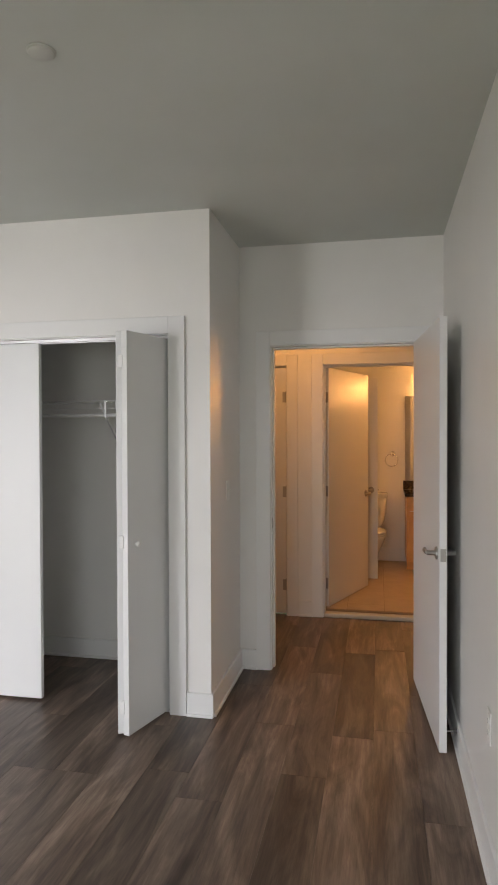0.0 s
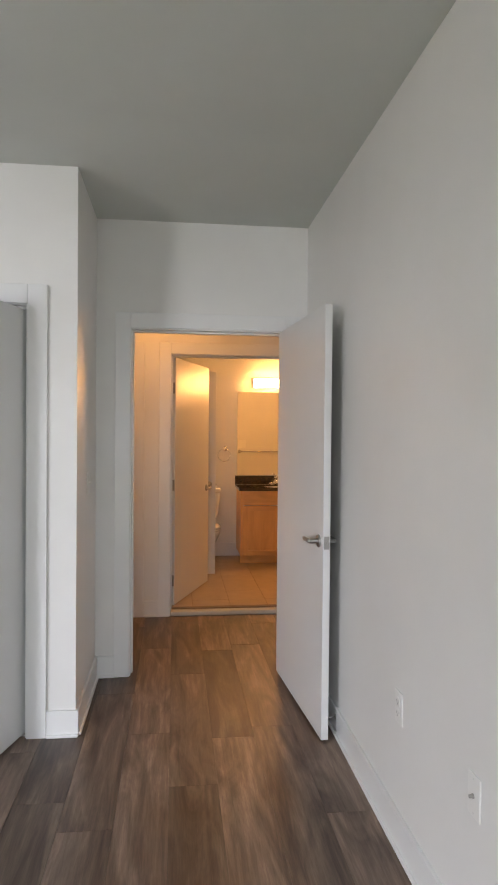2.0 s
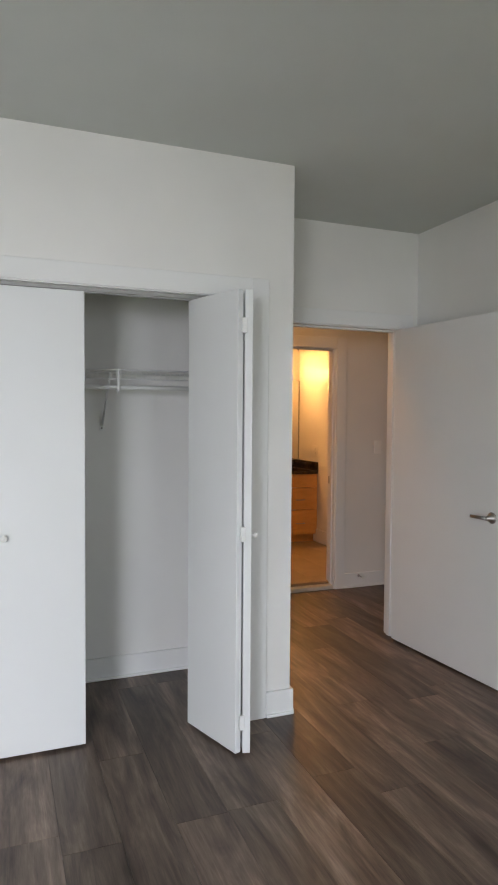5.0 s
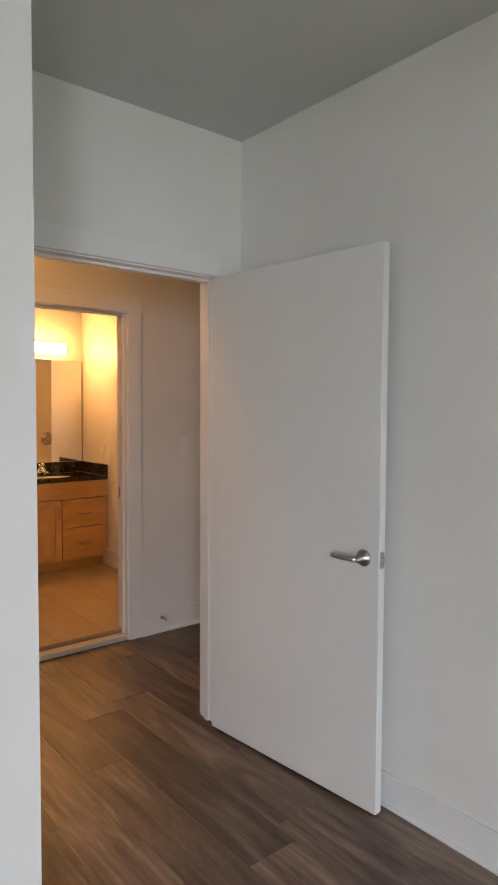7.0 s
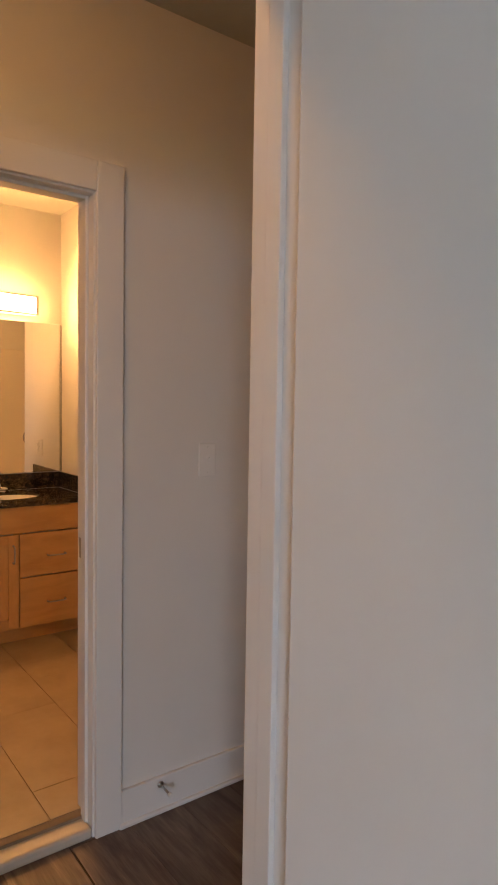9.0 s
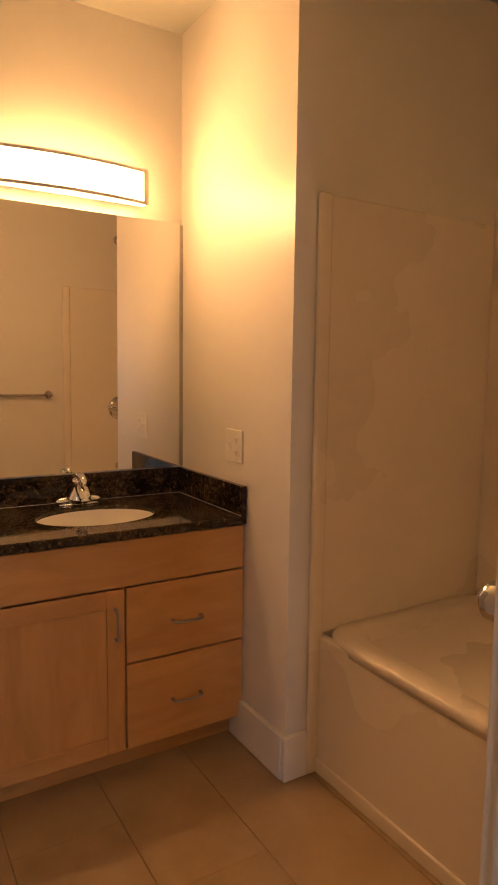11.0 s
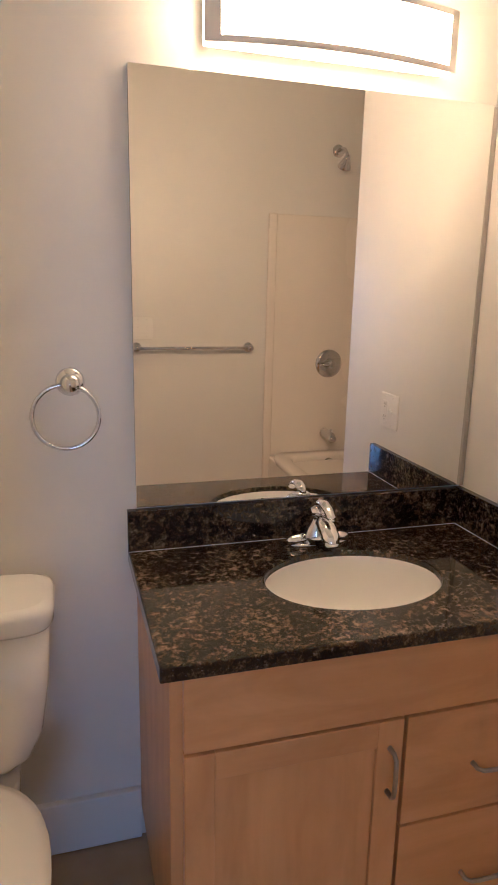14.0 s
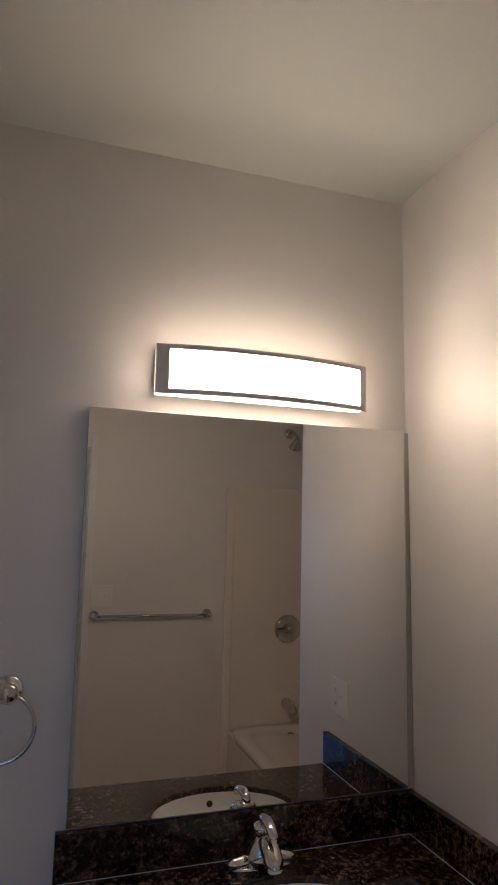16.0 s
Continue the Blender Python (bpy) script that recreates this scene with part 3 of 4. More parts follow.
for bx in (-1.018, -1.75):
    part("brace", joined(tube([(bx, SHF + 0.002, SHZ - 0.008), (bx + 0.0, SHF + 0.012, SHZ - 0.03), (bx, DW0 - 0.012, SHZ - 0.285)], 0.0055, 10), box(bx - 0.011, bx + 0.011, DW0 - 0.006, DW0 - 0.0005, SHZ - 0.315, SHZ - 0.265, 0.002)), WIRE, shelf, "white diagonal brace")
    part("rod_hook", joined(box(bx + 0.033, bx + 0.043, SHF - 0.010, SHF - 0.006, SHZ - 0.105, SHZ + 0.004, 0.001), tube([(bx + 0.038, SHF - 0.008, SHZ - 0.095), (bx + 0.038, SHF + 0.012, SHZ - 0.112), (bx + 0.038, SHF + 0.03, SHZ - 0.104), (bx + 0.038, SHF + 0.045, SHZ - 0.09)], 0.006, 10)), WIRE, shelf, "white rod hook")
part("brace_screw", lathe([(0.001, 0), (0.006, 0), (0.004, 0.003), (0.001, 0.004)], 12, pose(-1.018, DW0 - 0.006, SHZ - 0.3, 90)), STEEL, shelf)

# ---------------------------------------------------------------- bedroom and hall fittings
SENSOR = painted("sensor_cover", (0.60, 0.61, 0.585), 0.5, 90, 0.0001, 0.01)
smoke = thing("smoke_detector", pose(-0.352, -2.156, H), "round white ceiling sensor cover", "smoke detector")
part("base_ring", lathe([(0.001, 0), (0.045, 0), (0.045, -0.004), (0.001, -0.004)], 40), SENSOR, smoke)
part("cover", lathe([(0.041, -0.0042), (0.041, -0.007), (0.037, -0.010), (0.001, -0.011)], 40), SENSOR, smoke)


def wall_plate(m, name, label, kind, gangs=1):
    """A plate in the xz plane facing -y at its origin, with its fitting."""
    w = 0.035 if gangs == 1 else 0.058
    p = thing(name, m, label, kind)
    part("plate", box(-w, w, -0.006, 0, -0.0575, 0.0575, 0.0035), PLASTIC, p)
    for z in (-0.045, 0.045):
        for cx in ((0,) if gangs == 1 else (-0.023, 0.023)):
            part("screw", lathe([(0.0005, 0), (0.003, 0), (0.0025, 0.001), (0.0005, 0.0012)], 10, pose(cx, -0.006, z, 90)), PLATE_SCREW, p)
    return p


def duplex(p, cx=0.0):
    for z in (-0.020, 0.020):
        r = part("socket", ellipse_loft([(0, 0, 0, 0.0165, 0.014), (0, 0, 0.0025, 0.0160, 0.0135)], 24, 3.0), PLASTIC, p)
        r.matrix_basis = pose(cx, -0.006, z, 90)
        part("slot", joined(box(-0.0075, -0.0055, -0.003, 0.006, 0.0018, 0.0029), box(0.0055, 0.0075, -0.003, 0.005, 0.0018, 0.0029), box(-0.002, 0.002, -0.010, -0.006, 0.0018, 0.0029)), SCREW, r)


def toggle(p, cx=0.0):
    part("toggle", joined(box(cx - 0.006, cx + 0.006, -0.008, -0.0061, -0.013, 0.013, 0.001), box(cx - 0.004, cx + 0.004, -0.017, -0.008, 0.001, 0.009, 0.002)), PLASTIC, p)


o1 = wall_plate(pose(EAST, -1.65, 0.487, 0, 0, -90), "outlet", "white duplex outlet low on the bedroom wall", "outlet")
duplex(o1)
o2 = wall_plate(pose(EAST, -2.22, 0.497, 0, 0, -90), "cable_outlet", "white wall plate with a threaded cable jack", "outlet")
part("jack", joined(lathe([(0.001, 0), (0.0065, 0), (0.0065, 0.003), (0.0045, 0.003), (0.0045, 0.012), (0.001, 0.012)], 12, pose(0, -0.006, 0, 90))), NICKEL, o2, "threaded metal jack")
o3 = wall_plate(pose(CLX, -0.33, 1.17, 0, 0, 90), "light_switch", "white toggle switch beside the bedroom door", "light switch")
toggle(o3)
o4 = wall_plate(pose(1.545, BW0, 1.215), "light_switch", "white blank-faced toggle switch on the hall wall", "light switch")
toggle(o4)


def door_stop(m, label):
    s = thing("door_stop", m, label, "door stop")
    part("flange", lathe([(0.001, 0), (0.012, 0), (0.011, 0.003), (0.005, 0.006), (0.001, 0.006)], 20, pose(0, 0, 0, 90)), NICKEL, s)
    part("rod", tube([(0, -0.006, 0), (0, -0.062, -0.004)], 0.0042, 12), NICKEL, s)
    part("tip", tube([(0, -0.062, -0.004), (0, -0.076, -0.005)], [0.0085, 0.0075], 14), PLASTIC, s, "white rubber tip")


door_stop(pose(1.362, BW0 - 0.015, 0.100), "small nickel door stop on the hall baseboard")
door_stop(pose(EAST - 0.015, -0.82, 0.085, 0, 0, -90), "small nickel door stop on the bedroom baseboard")

# hall ceiling light, on
hl = thing("ceiling_light", pose(0.10, 0.52, H), "round flush ceiling light in the hall, switched on", "ceiling lamp")
part("canopy", lathe([(0.001, 0), (0.15, 0), (0.15, -0.018), (0.143, -0.022), (0.001, -0.022)], 40), NICKEL, hl)
part("dome", lathe([(0.138, -0.0225), (0.134, -0.04), (0.112, -0.065), (0.07, -0.085), (0.001, -0.092)], 40), HALL_GLOW, hl, "glowing white glass dome")

# ---------------------------------------------------------------- bathroom
CTZ, CTX0, CTX1, CTY = 0.861, 0.932, BATH_E - 0.001, 2.91
SX, SY, SA, SB = 1.395, 3.158, 0.201, 0.147


def counter_mesh():
    """A slab with an oval hole."""
    bm = bmesh.new()
    x0, x1, y0, y1, z0, z1 = CTX0, CTX1, CTY, BATH_N - 0.001, CTZ - 0.03, CTZ
    angles = [2 * math.pi * k / 56 for k in range(56)] + [math.atan2(y - SY, x - SX) % (2 * math.pi) for x in (x0, x1) for y in (y0, y1)]
    rings = {"ti": [], "to": [], "bi": [], "bo": []}
    for a in sorted(set(angles)):
        c, s = math.cos(a), math.sin(a)
        k = 1 / math.hypot(c / SA, s / SB)
        far = min(((x1 - SX) / c if c > 1e-9 else (x0 - SX) / c if c < -1e-9 else 9), ((y1 - SY) / s if s > 1e-9 else (y0 - SY) / s if s < -1e-9 else 9))
        for key, d, z in (("ti", k, z1), ("to", far, z1), ("bi", k, z0), ("bo", far, z0)):
            rings[key].append(bm.verts.new((SX + d * c, SY + d * s, z)))
    n = len(rings["ti"])
    for p, q in (("ti", "to"), ("to", "bo"), ("bo", "bi"), ("bi", "ti")):
        for i in range(n):
            j = (i + 1) % n
            bm.faces.new((rings[p][i], rings[p][j], rings[q][j], rings[q][i]))
    bmesh.ops.recalc_face_normals(bm, faces=bm.faces[:])
    hard = [e for e in bm.edges if len(e.link_faces) == 2 and e.calc_face_angle() > 0.5]
    bmesh.ops.bevel(bm, geom=hard, offset=0.003, segments=2, profile=0.5, affect="EDGES")
    return bm


top = thing("vanity_countertop", pose(0, 0, 0), "polished dark granite vanity top with backsplash", "countertop")
part("slab", counter_mesh(), GRANITE, top)
part("backsplash", box(CTX0, CTX1 - 0.021, BATH_N - 0.021, BATH_N - 0.001, CTZ + 0.0005, 0.962, 0.002), GRANITE, top)
part("side_splash", box(CTX1 - 0.020, CTX1, CTY, BATH_N - 0.001, CTZ + 0.0005, 0.962, 0.002), GRANITE, top)
part("caulk_line", joined(box(CTX0 + 0.002, CTX1 - 0.021, BATH_N - 0.0225, BATH_N - 0.021, CTZ, CTZ + 0.0009), box(CTX1 - 0.0215, CTX1 - 0.020, CTY + 0.004, BATH_N - 0.0225, CTZ, CTZ + 0.0009)), MARBLE, top, "thin pale caulk line")

basin = thing("sink_basin", pose(SX, SY, CTZ - 0.014), "white oval undermount porcelain basin", "sink")
rows = []
for k in range(15):
    u = k / 14
    rows.append((0, 0, -0.142 * math.sin(u * math.pi / 2) ** 1.0, (SA - 0.0015) * max(0.10, math.cos(u * math.pi / 2) ** 0.62), (SB - 0.0015) * max(0.13, math.cos(u * math.pi / 2) ** 0.62)))
inner = ellipse_loft(rows, 48)
for f in inner.faces:
    if len(f.verts) > 4 and f.calc_center_median().z > -0.01:
        bmesh.ops.delete(inner, geom=[f], context="FACES_ONLY")
        break
bmesh.ops.reverse_faces(inner, faces=inner.faces[:])
part("bowl", inner, PORCELAIN, basin)
part("drain", lathe([(0.001, 0.001), (0.012, 0.001), (0.016, 0.003), (0.021, 0.003), (0.022, 0)], 28, pose(0, 0, -0.141)), CHROME, basin, "chrome drain ring")
part("overflow_hole", lathe([(0.001, 0.0), (0.009, 0.0), (0.009, 0.003), (0.001, 0.003)], 20, pose(0, -SB + 0.0045, -0.030, -76)), DARK, basin, "dark overflow hole")

FX, FY = 1.392, 3.362
fc = thing("faucet", pose(FX, FY, CTZ) @ Matrix.Diagonal((0.94, 0.78, 0.74, 1)), "chrome single-lever bathroom faucet", "faucet")
part("base_plate", ellipse_loft([(0, 0, 0.0, 0.080, 0.028), (0, 0, 0.005, 0.080, 0.028), (0, 0, 0.010, 0.074, 0.023)], 40, 2.6), CHROME, fc)
for side in (-1, 1):
    part("wing", tube([(side * 0.026, 0, 0.020), (side * 0.046, 0, 0.022), (side * 0.072, -0.002, 0.018), (side * 0.084, -0.003, 0.015), (side * 0.088, -0.003, 0.014)], [0.014, 0.020, 0.018, 0.013, 0.004], 20), CHROME, fc)
part("body", ellipse_loft([(0, 0, 0.006, 0.044, 0.035), (0, 0, 0.030, 0.042, 0.034), (0, -0.001, 0.056, 0.033, 0.029), (0, -0.002, 0.078, 0.021, 0.021), (0, -0.002, 0.092, 0.014, 0.014)], 36), CHROME, fc)
part("spout", tube([(0, -0.010, 0.074), (0, -0.038, 0.086), (0, -0.070, 0.078), (0, -0.098, 0.056), (0, -0.110, 0.038), (0, -0.112, 0.032)], [0.013, 0.021, 0.025, 0.024, 0.020, 0.015], 24), CHROME, fc)
part("handle", joined(ellipse_loft([(0, -0.002, 0.092, 0.010, 0.010), (0, -0.002, 0.099, 0.021, 0.021), (0, -0.002, 0.112, 0.027, 0.027), (0, -0.002, 0.126, 0.022, 0.022), (0, -0.002, 0.134, 0.008, 0.008)], 28), tube([(0, 0.014, 0.128), (0, -0.008, 0.143), (0, -0.040, 0.148), (0, -0.074, 0.139), (0, -0.098, 0.121), (0, -0.104, 0.113)], [0.008, 0.013, 0.014, 0.013, 0.012, 0.006], 16)), CHROME, fc, "chrome lever handle")

VX0, VX1, VY, VB = 0.952, BATH_E - 0.002, 2.941, 0.140
van = thing("vanity_cabinet", pose(0, 0, 0), "light maple bathroom vanity with door and drawers", "vanity")
part("side_panel", box(VX0, VX0 + 0.018, VY, BATH_N - 0.001, VB, CTZ - 0.031), MAPLE_Z, van)
part("side_panel", box(VX1 - 0.018, VX1, VY, BATH_N - 0.001, VB, CTZ - 0.031), MAPLE_Z, van)
part("bottom_panel", box(VX0 + 0.018, VX1 - 0.018, VY + 0.001, BATH_N - 0.001, VB, VB + 0.018), MAPLE_Z, van)
part("face_frame", joined(box(VX0 + 0.0005, VX0 + 0.03, VY - 0.001, VY + 0.018, VB, CTZ - 0.0315), box(VX1 - 0.03, VX1 - 0.0005, VY - 0.001, VY + 0.018, VB, CTZ - 0.0315), box(VX0 + 0.03, VX1 - 0.03, VY - 0.001, VY + 0.018, CTZ - 0.05, CTZ - 0.0315), box(VX0 + 0.03, VX1 - 0.03, VY, VY + 0.018, VB, VB + 0.02), box(1.385, 1.43, VY - 0.001, VY + 0.018, VB + 0.02, CTZ - 0.05)), MAPLE_Z, van)
part("toe_kick", box(VX0 + 0.004, VX1 - 0.001, VY + 0.06, VY + 0.075, BF, VB), MAPLE_X, van, "recessed maple toe kick")
FYA, FYB = VY - 0.021, VY - 0.002
part("false_front", box(VX0 + 0.022, VX1 - 0.004, FYA, FYB, 0.681, CTZ - 0.034, 0.0015), MAPLE_X, van, "wide maple false front")
dx0, dx1, dz0, dz1 = VX0 + 0.022, 1.401, VB + 0.006, 0.674
cd = part("door", box(dx0 + 0.05, dx1 - 0.05, FYA + 0.008, FYA + 0.014, dz0 + 0.05, dz1 - 0.05), MAPLE_Z, van, "maple shaker door")
part("stile", box(dx0, dx0 + 0.055, FYA, FYB, dz0, dz1, 0.0015), MAPLE_Z, cd)
part("stile", box(dx1 - 0.055, dx1, FYA, FYB, dz0, dz1, 0.0015), MAPLE_Z, cd)
part("rail", box(dx0 + 0.055, dx1 - 0.055, FYA, FYB, dz1 - 0.055, dz1, 0.0015), MAPLE_X, cd)
part("rail", box(dx0 + 0.055, dx1 - 0.055, FYA, FYB, dz0, dz0 + 0.055, 0.0015), MAPLE_X, cd)


def bow_pull(a, b, y):
    """A round bar pull between two feet, standing off the front."""
    a, b = Vector(a), Vector(b)
    d = (b - a).normalized()
    out = Vector((0, -0.026, 0))
    pts = [a, a + out * 0.7, a + out + d * 0.008] + [a.lerp(b, u) + out * (1.0 + 0.12 * math.sin(u * math.pi)) for u in (0.25, 0.5, 0.75)] + [b + out - d * 0.008, b + out * 0.7, b]
    return tube(pts, [0.0055, 0.0045, 0.0045, 0.0045, 0.0045, 0.0045, 0.0045, 0.0045, 0.0055], 12)


part("handle", bow_pull((dx1 - 0.028, FYA, dz1 - 0.155), (dx1 - 0.028, FYA, dz1 - 0.059), FYA), NICKEL, cd, "nickel bow pull")
for z0, z1 in ((0.431, 0.674), (VB + 0.006, 0.424)):
    dr = part("drawer_front", box(1.409, VX1 - 0.004, FYA, FYB, z0, z1, 0.0015), MAPLE_X, van, "flat maple drawer front")
    zc = (z0 + z1) / 2 - 0.01
    part("handle", bow_pull((1.565, FYA, zc), (1.665, FYA, zc), FYA), NICKEL, dr, "nickel bow pull")

MX0, MX1, MZ0, MZ1 = 0.954, 1.820, 0.966, 1.912
mir = thing("wall_mirror", pose(0, 0, 0), "large frameless wall mirror above the vanity", "mirror")
part("backing", box(MX0, MX1, BATH_N - 0.004, BATH_N - 0.0005, MZ0, MZ1), SCREW, mir, "grey mirror backing")
glass = box(MX0, MX1, -0.0045, 0, 0, MZ1 - MZ0, 0.0008)
glass.transform(pose(0, BATH_N - 0.0045, MZ0, 0.36))
part("mirror_glass", glass, MIRROR, mir)
# Strip between mirror and corner; its grey stands in for shade there.
part("shaded_edge_strip", box(MX1 + 0.001, BATH_E - 0.0008, BATH_N - 0.015, BATH_N - 0.0005, MZ0, MZ1 - 0.004, 0.002), SHADED_STRIP, mir, "thin grey strip at the mirror's edge, coloured as shaded wall")

# bowed vanity light
lx0, lx1, lz0, lz1, bow = 1.098, 1.664, 1.945, 2.067, 0.035
lamp = thing("vanity_light", pose(0, 0, 0), "brushed nickel vanity light with a bowed white shade, switched on", "wall lamp")
LY = 3.348


def bowed(x0, x1, z0, z1, y, depth, thick, steps=20):
    rings = []
    for k in range(steps + 1):
        u = k / steps
        xx = x0 + (x1 - x0) * u
        v = (xx - lx0) / (lx1 - lx0)
        yy = y - depth * (1 - (2 * v - 1) ** 2)
        rings.append([Vector((xx, yy, z0)), Vector((xx, yy, z1)), Vector((xx, yy + thick, z1)), Vector((xx, yy + thick, z0))])
    bm = loft(rings)
    for f in bm.faces:
        f.smooth = False
    return bm


part("back_plate", box(lx0 + 0.12, lx1 - 0.12, BATH_N - 0.025, BATH_N - 0.0005, lz0 + 0.02, lz1 - 0.01, 0.004), LAMP_METAL, lamp)
part("end_plate", bowed(lx0, lx0 + 0.032, lz0, lz1, LY, bow, 0.004, 4), LAMP_METAL, lamp)
part("end_plate", bowed(lx1 - 0.020, lx1, lz0, lz1, LY, bow, 0.004, 4), LAMP_METAL, lamp)
part("face_bar", bowed(lx0 + 0.032, lx1 - 0.020, lz1 - 0.012, lz1, LY, bow, 0.004), LAMP_METAL, lamp)
part("face_bar", bowed(lx0 + 0.032, lx1 - 0.020, lz0, lz0 + 0.012, LY, bow, 0.004), LAMP_METAL, lamp)
part("back_pan", box(lx0 + 0.005, lx1 - 0.005, LY + 0.041, LY + 0.050, lz0 + 0.008, lz1 - 0.004, 0.002), LAMP_METAL, lamp, "white enamelled back pan")
part("shade", bowed(lx0 + 0.006, lx1 - 0.006, lz0 + 0.003, lz1 - 0.003, LY + 0.006, bow, 0.004), GLOW, lamp, "glowing white shade")
rings = []
for k in range(21):
    xx = lx0 + 0.006 + (lx1 - lx0 - 0.012) * k / 20
    v = (xx - lx0) / (lx1 - lx0)
    yy = LY + 0.011 - bow * (1 - (2 * v - 1) ** 2)
    rings.append([Vector((xx, yy, lz0 + 0.003)), Vector((xx, yy, lz1 - 0.003)), Vector((xx, LY + 0.040, lz1 - 0.003)), Vector((xx, LY + 0.040, lz0 + 0.003))])
part("inner_diffuser", loft(rings), GLOW_SIDE, lamp, "softly glowing inner diffuser")

# towel ring, towel bar, plates
ring = thing("towel_ring", pose(0.816, BATH_N, 1.266), "round chrome towel ring on the wall", "towel ring")
part("post", lathe([(0.001, 0), (0.031, 0), (0.031, 0.006), (0.025, 0.011), (0.017, 0.013), (0.015, 0.030), (0.021, 0.034), (0.022, 0.046), (0.014, 0.055), (0.001, 0.057)], 32, pose(0, 0, 0, 90)), CHROME, ring)
ca = [2 * math.pi * k / 48 for k in range(49)]
part("ring", tube([(-0.012 + 0.070 * math.sin(a), -0.042, -0.072 + 0.070 * math.cos(a)) for a in ca], 0.005, 12), CHROME, ring)


def wall_post(x, z):
    return lathe([(0.001, 0), (0.027, 0), (0.027, 0.006), (0.021, 0.011), (0.013, 0.013), (0.012, 0.045), (0.017, 0.05), (0.017, 0.066), (0.010, 0.074), (0.001, 0.075)], 28, pose(x, 0, z, -90))


bar = thing("towel_bar", pose(0, BW1, 1.152), "chrome towel bar on the bathroom wall", "towel bar")
part("post", wall_post(1.188, 0), CHROME, bar)
part("post", wall_post(1.812, 0), CHROME, bar)
part("bar", tube([(1.188, 0.058, 0), (1.812, 0.058, 0)], 0.0085, 16), CHROME, bar)
sw = wall_plate(pose(1.222, BW1, 1.255, 0, 0, 180), "light_switch", "white double toggle switch above the towel bar", "light switch", 2)
toggle(sw, -0.023)
toggle(sw, 0.023)
gf = wall_plate(pose(BATH_E, 2.997, 1.090, 0, 0, -90), "outlet", "white double plate with a toggle and a protected outlet", "outlet", 2)
toggle(gf, -0.023)
rec = part("receptacle", box(0.0065, 0.0395, -0.0085, -0.0061, -0.034, 0.034, 0.001), PLASTIC, gf)
for z in (-0.021, 0.021):
    part("slot", joined(box(0.016, 0.018, -0.0092, -0.0086, z - 0.003, z + 0.006), box(0.028, 0.030, -0.0092, -0.0086, z - 0.003, z + 0.005), box(0.021, 0.025, -0.0092, -0.0086, z - 0.010, z - 0.006)), SCREW, rec)
part("reset_button", box(0.016, 0.030, -0.0095, -0.0086, -0.004, 0.004, 0.0003), PLASTIC, rec)

# toilet
TX = 0.556
wc = thing("toilet", pose(TX, BATH_N, BF - 0.012), "white porcelain two-piece toilet with closed seat", "toilet")
part("tank", ellipse_loft([(0, -0.125, 0.405, 0.085, 0.055), (0, -0.125, 0.415, 0.112, 0.068), (0, -0.125, 0.445, 0.147, 0.082), (0, -0.122, 0.50, 0.172, 0.090), (0, -0.120, 0.60, 0.187, 0.095), (0, -0.118, 0.742, 0.195, 0.098)], 64, 5.5), PORCELAIN, wc)
part("tank_lid", ellipse_loft([(0, -0.120, 0.743, 0.198, 0.102), (0, -0.120, 0.752, 0.205, 0.108), (0, -0.120, 0.782, 0.207, 0.110), (0, -0.120, 0.794, 0.201, 0.105), (0, -0.120, 0.799, 0.186, 0.092)], 64, 5.0), PORCELAIN, wc)
part("bowl", ellipse_loft([(0, -0.33, 0.012, 0.105, 0.20), (0, -0.33, 0.05, 0.100, 0.19), (0, -0.35, 0.16, 0.105, 0.20), (0, -0.40, 0.27, 0.150, 0.25), (0, -0.44, 0.35, 0.178, 0.27), (0, -0.45, 0.385, 0.182, 0.275)], 48, 2.4), PORCELAIN, wc)
part("neck", ellipse_loft([(0, -0.16, 0.18, 0.10, 0.10), (0, -0.16, 0.34, 0.115, 0.11), (0, -0.15, 0.398, 0.115, 0.10)], 40, 3.5), PORCELAIN, wc)
part("seat", ellipse_loft([(0, -0.465, 0.387, 0.180, 0.245), (0, -0.465, 0.392, 0.186, 0.250), (0, -0.465, 0.404, 0.186, 0.250), (0, -0.465, 0.407, 0.180, 0.245)], 48, 2.3), PORCELAIN, wc)
part("seat_lid", ellipse_loft([(0, -0.463, 0.4085, 0.182, 0.247), (0, -0.463, 0.414, 0.188, 0.252), (0, -0.463, 0.424, 0.187, 0.251), (0, -0.463, 0.431, 0.165, 0.230), (0, -0.463, 0.433, 0.10, 0.15)], 48, 2.3), PORCELAIN, wc)
part("flush_lever", joined(lathe([(0.001, 0), (0.012, 0), (0.011, 0.006), (0.001, 0.007)], 20, pose(-0.13, -0.2125, 0.69, 90)), tube([(-0.13, -0.223, 0.69), (-0.09, -0.226, 0.687), (-0.06, -0.226, 0.682)], 0.005, 10)), CHROME, wc, "chrome flush lever")

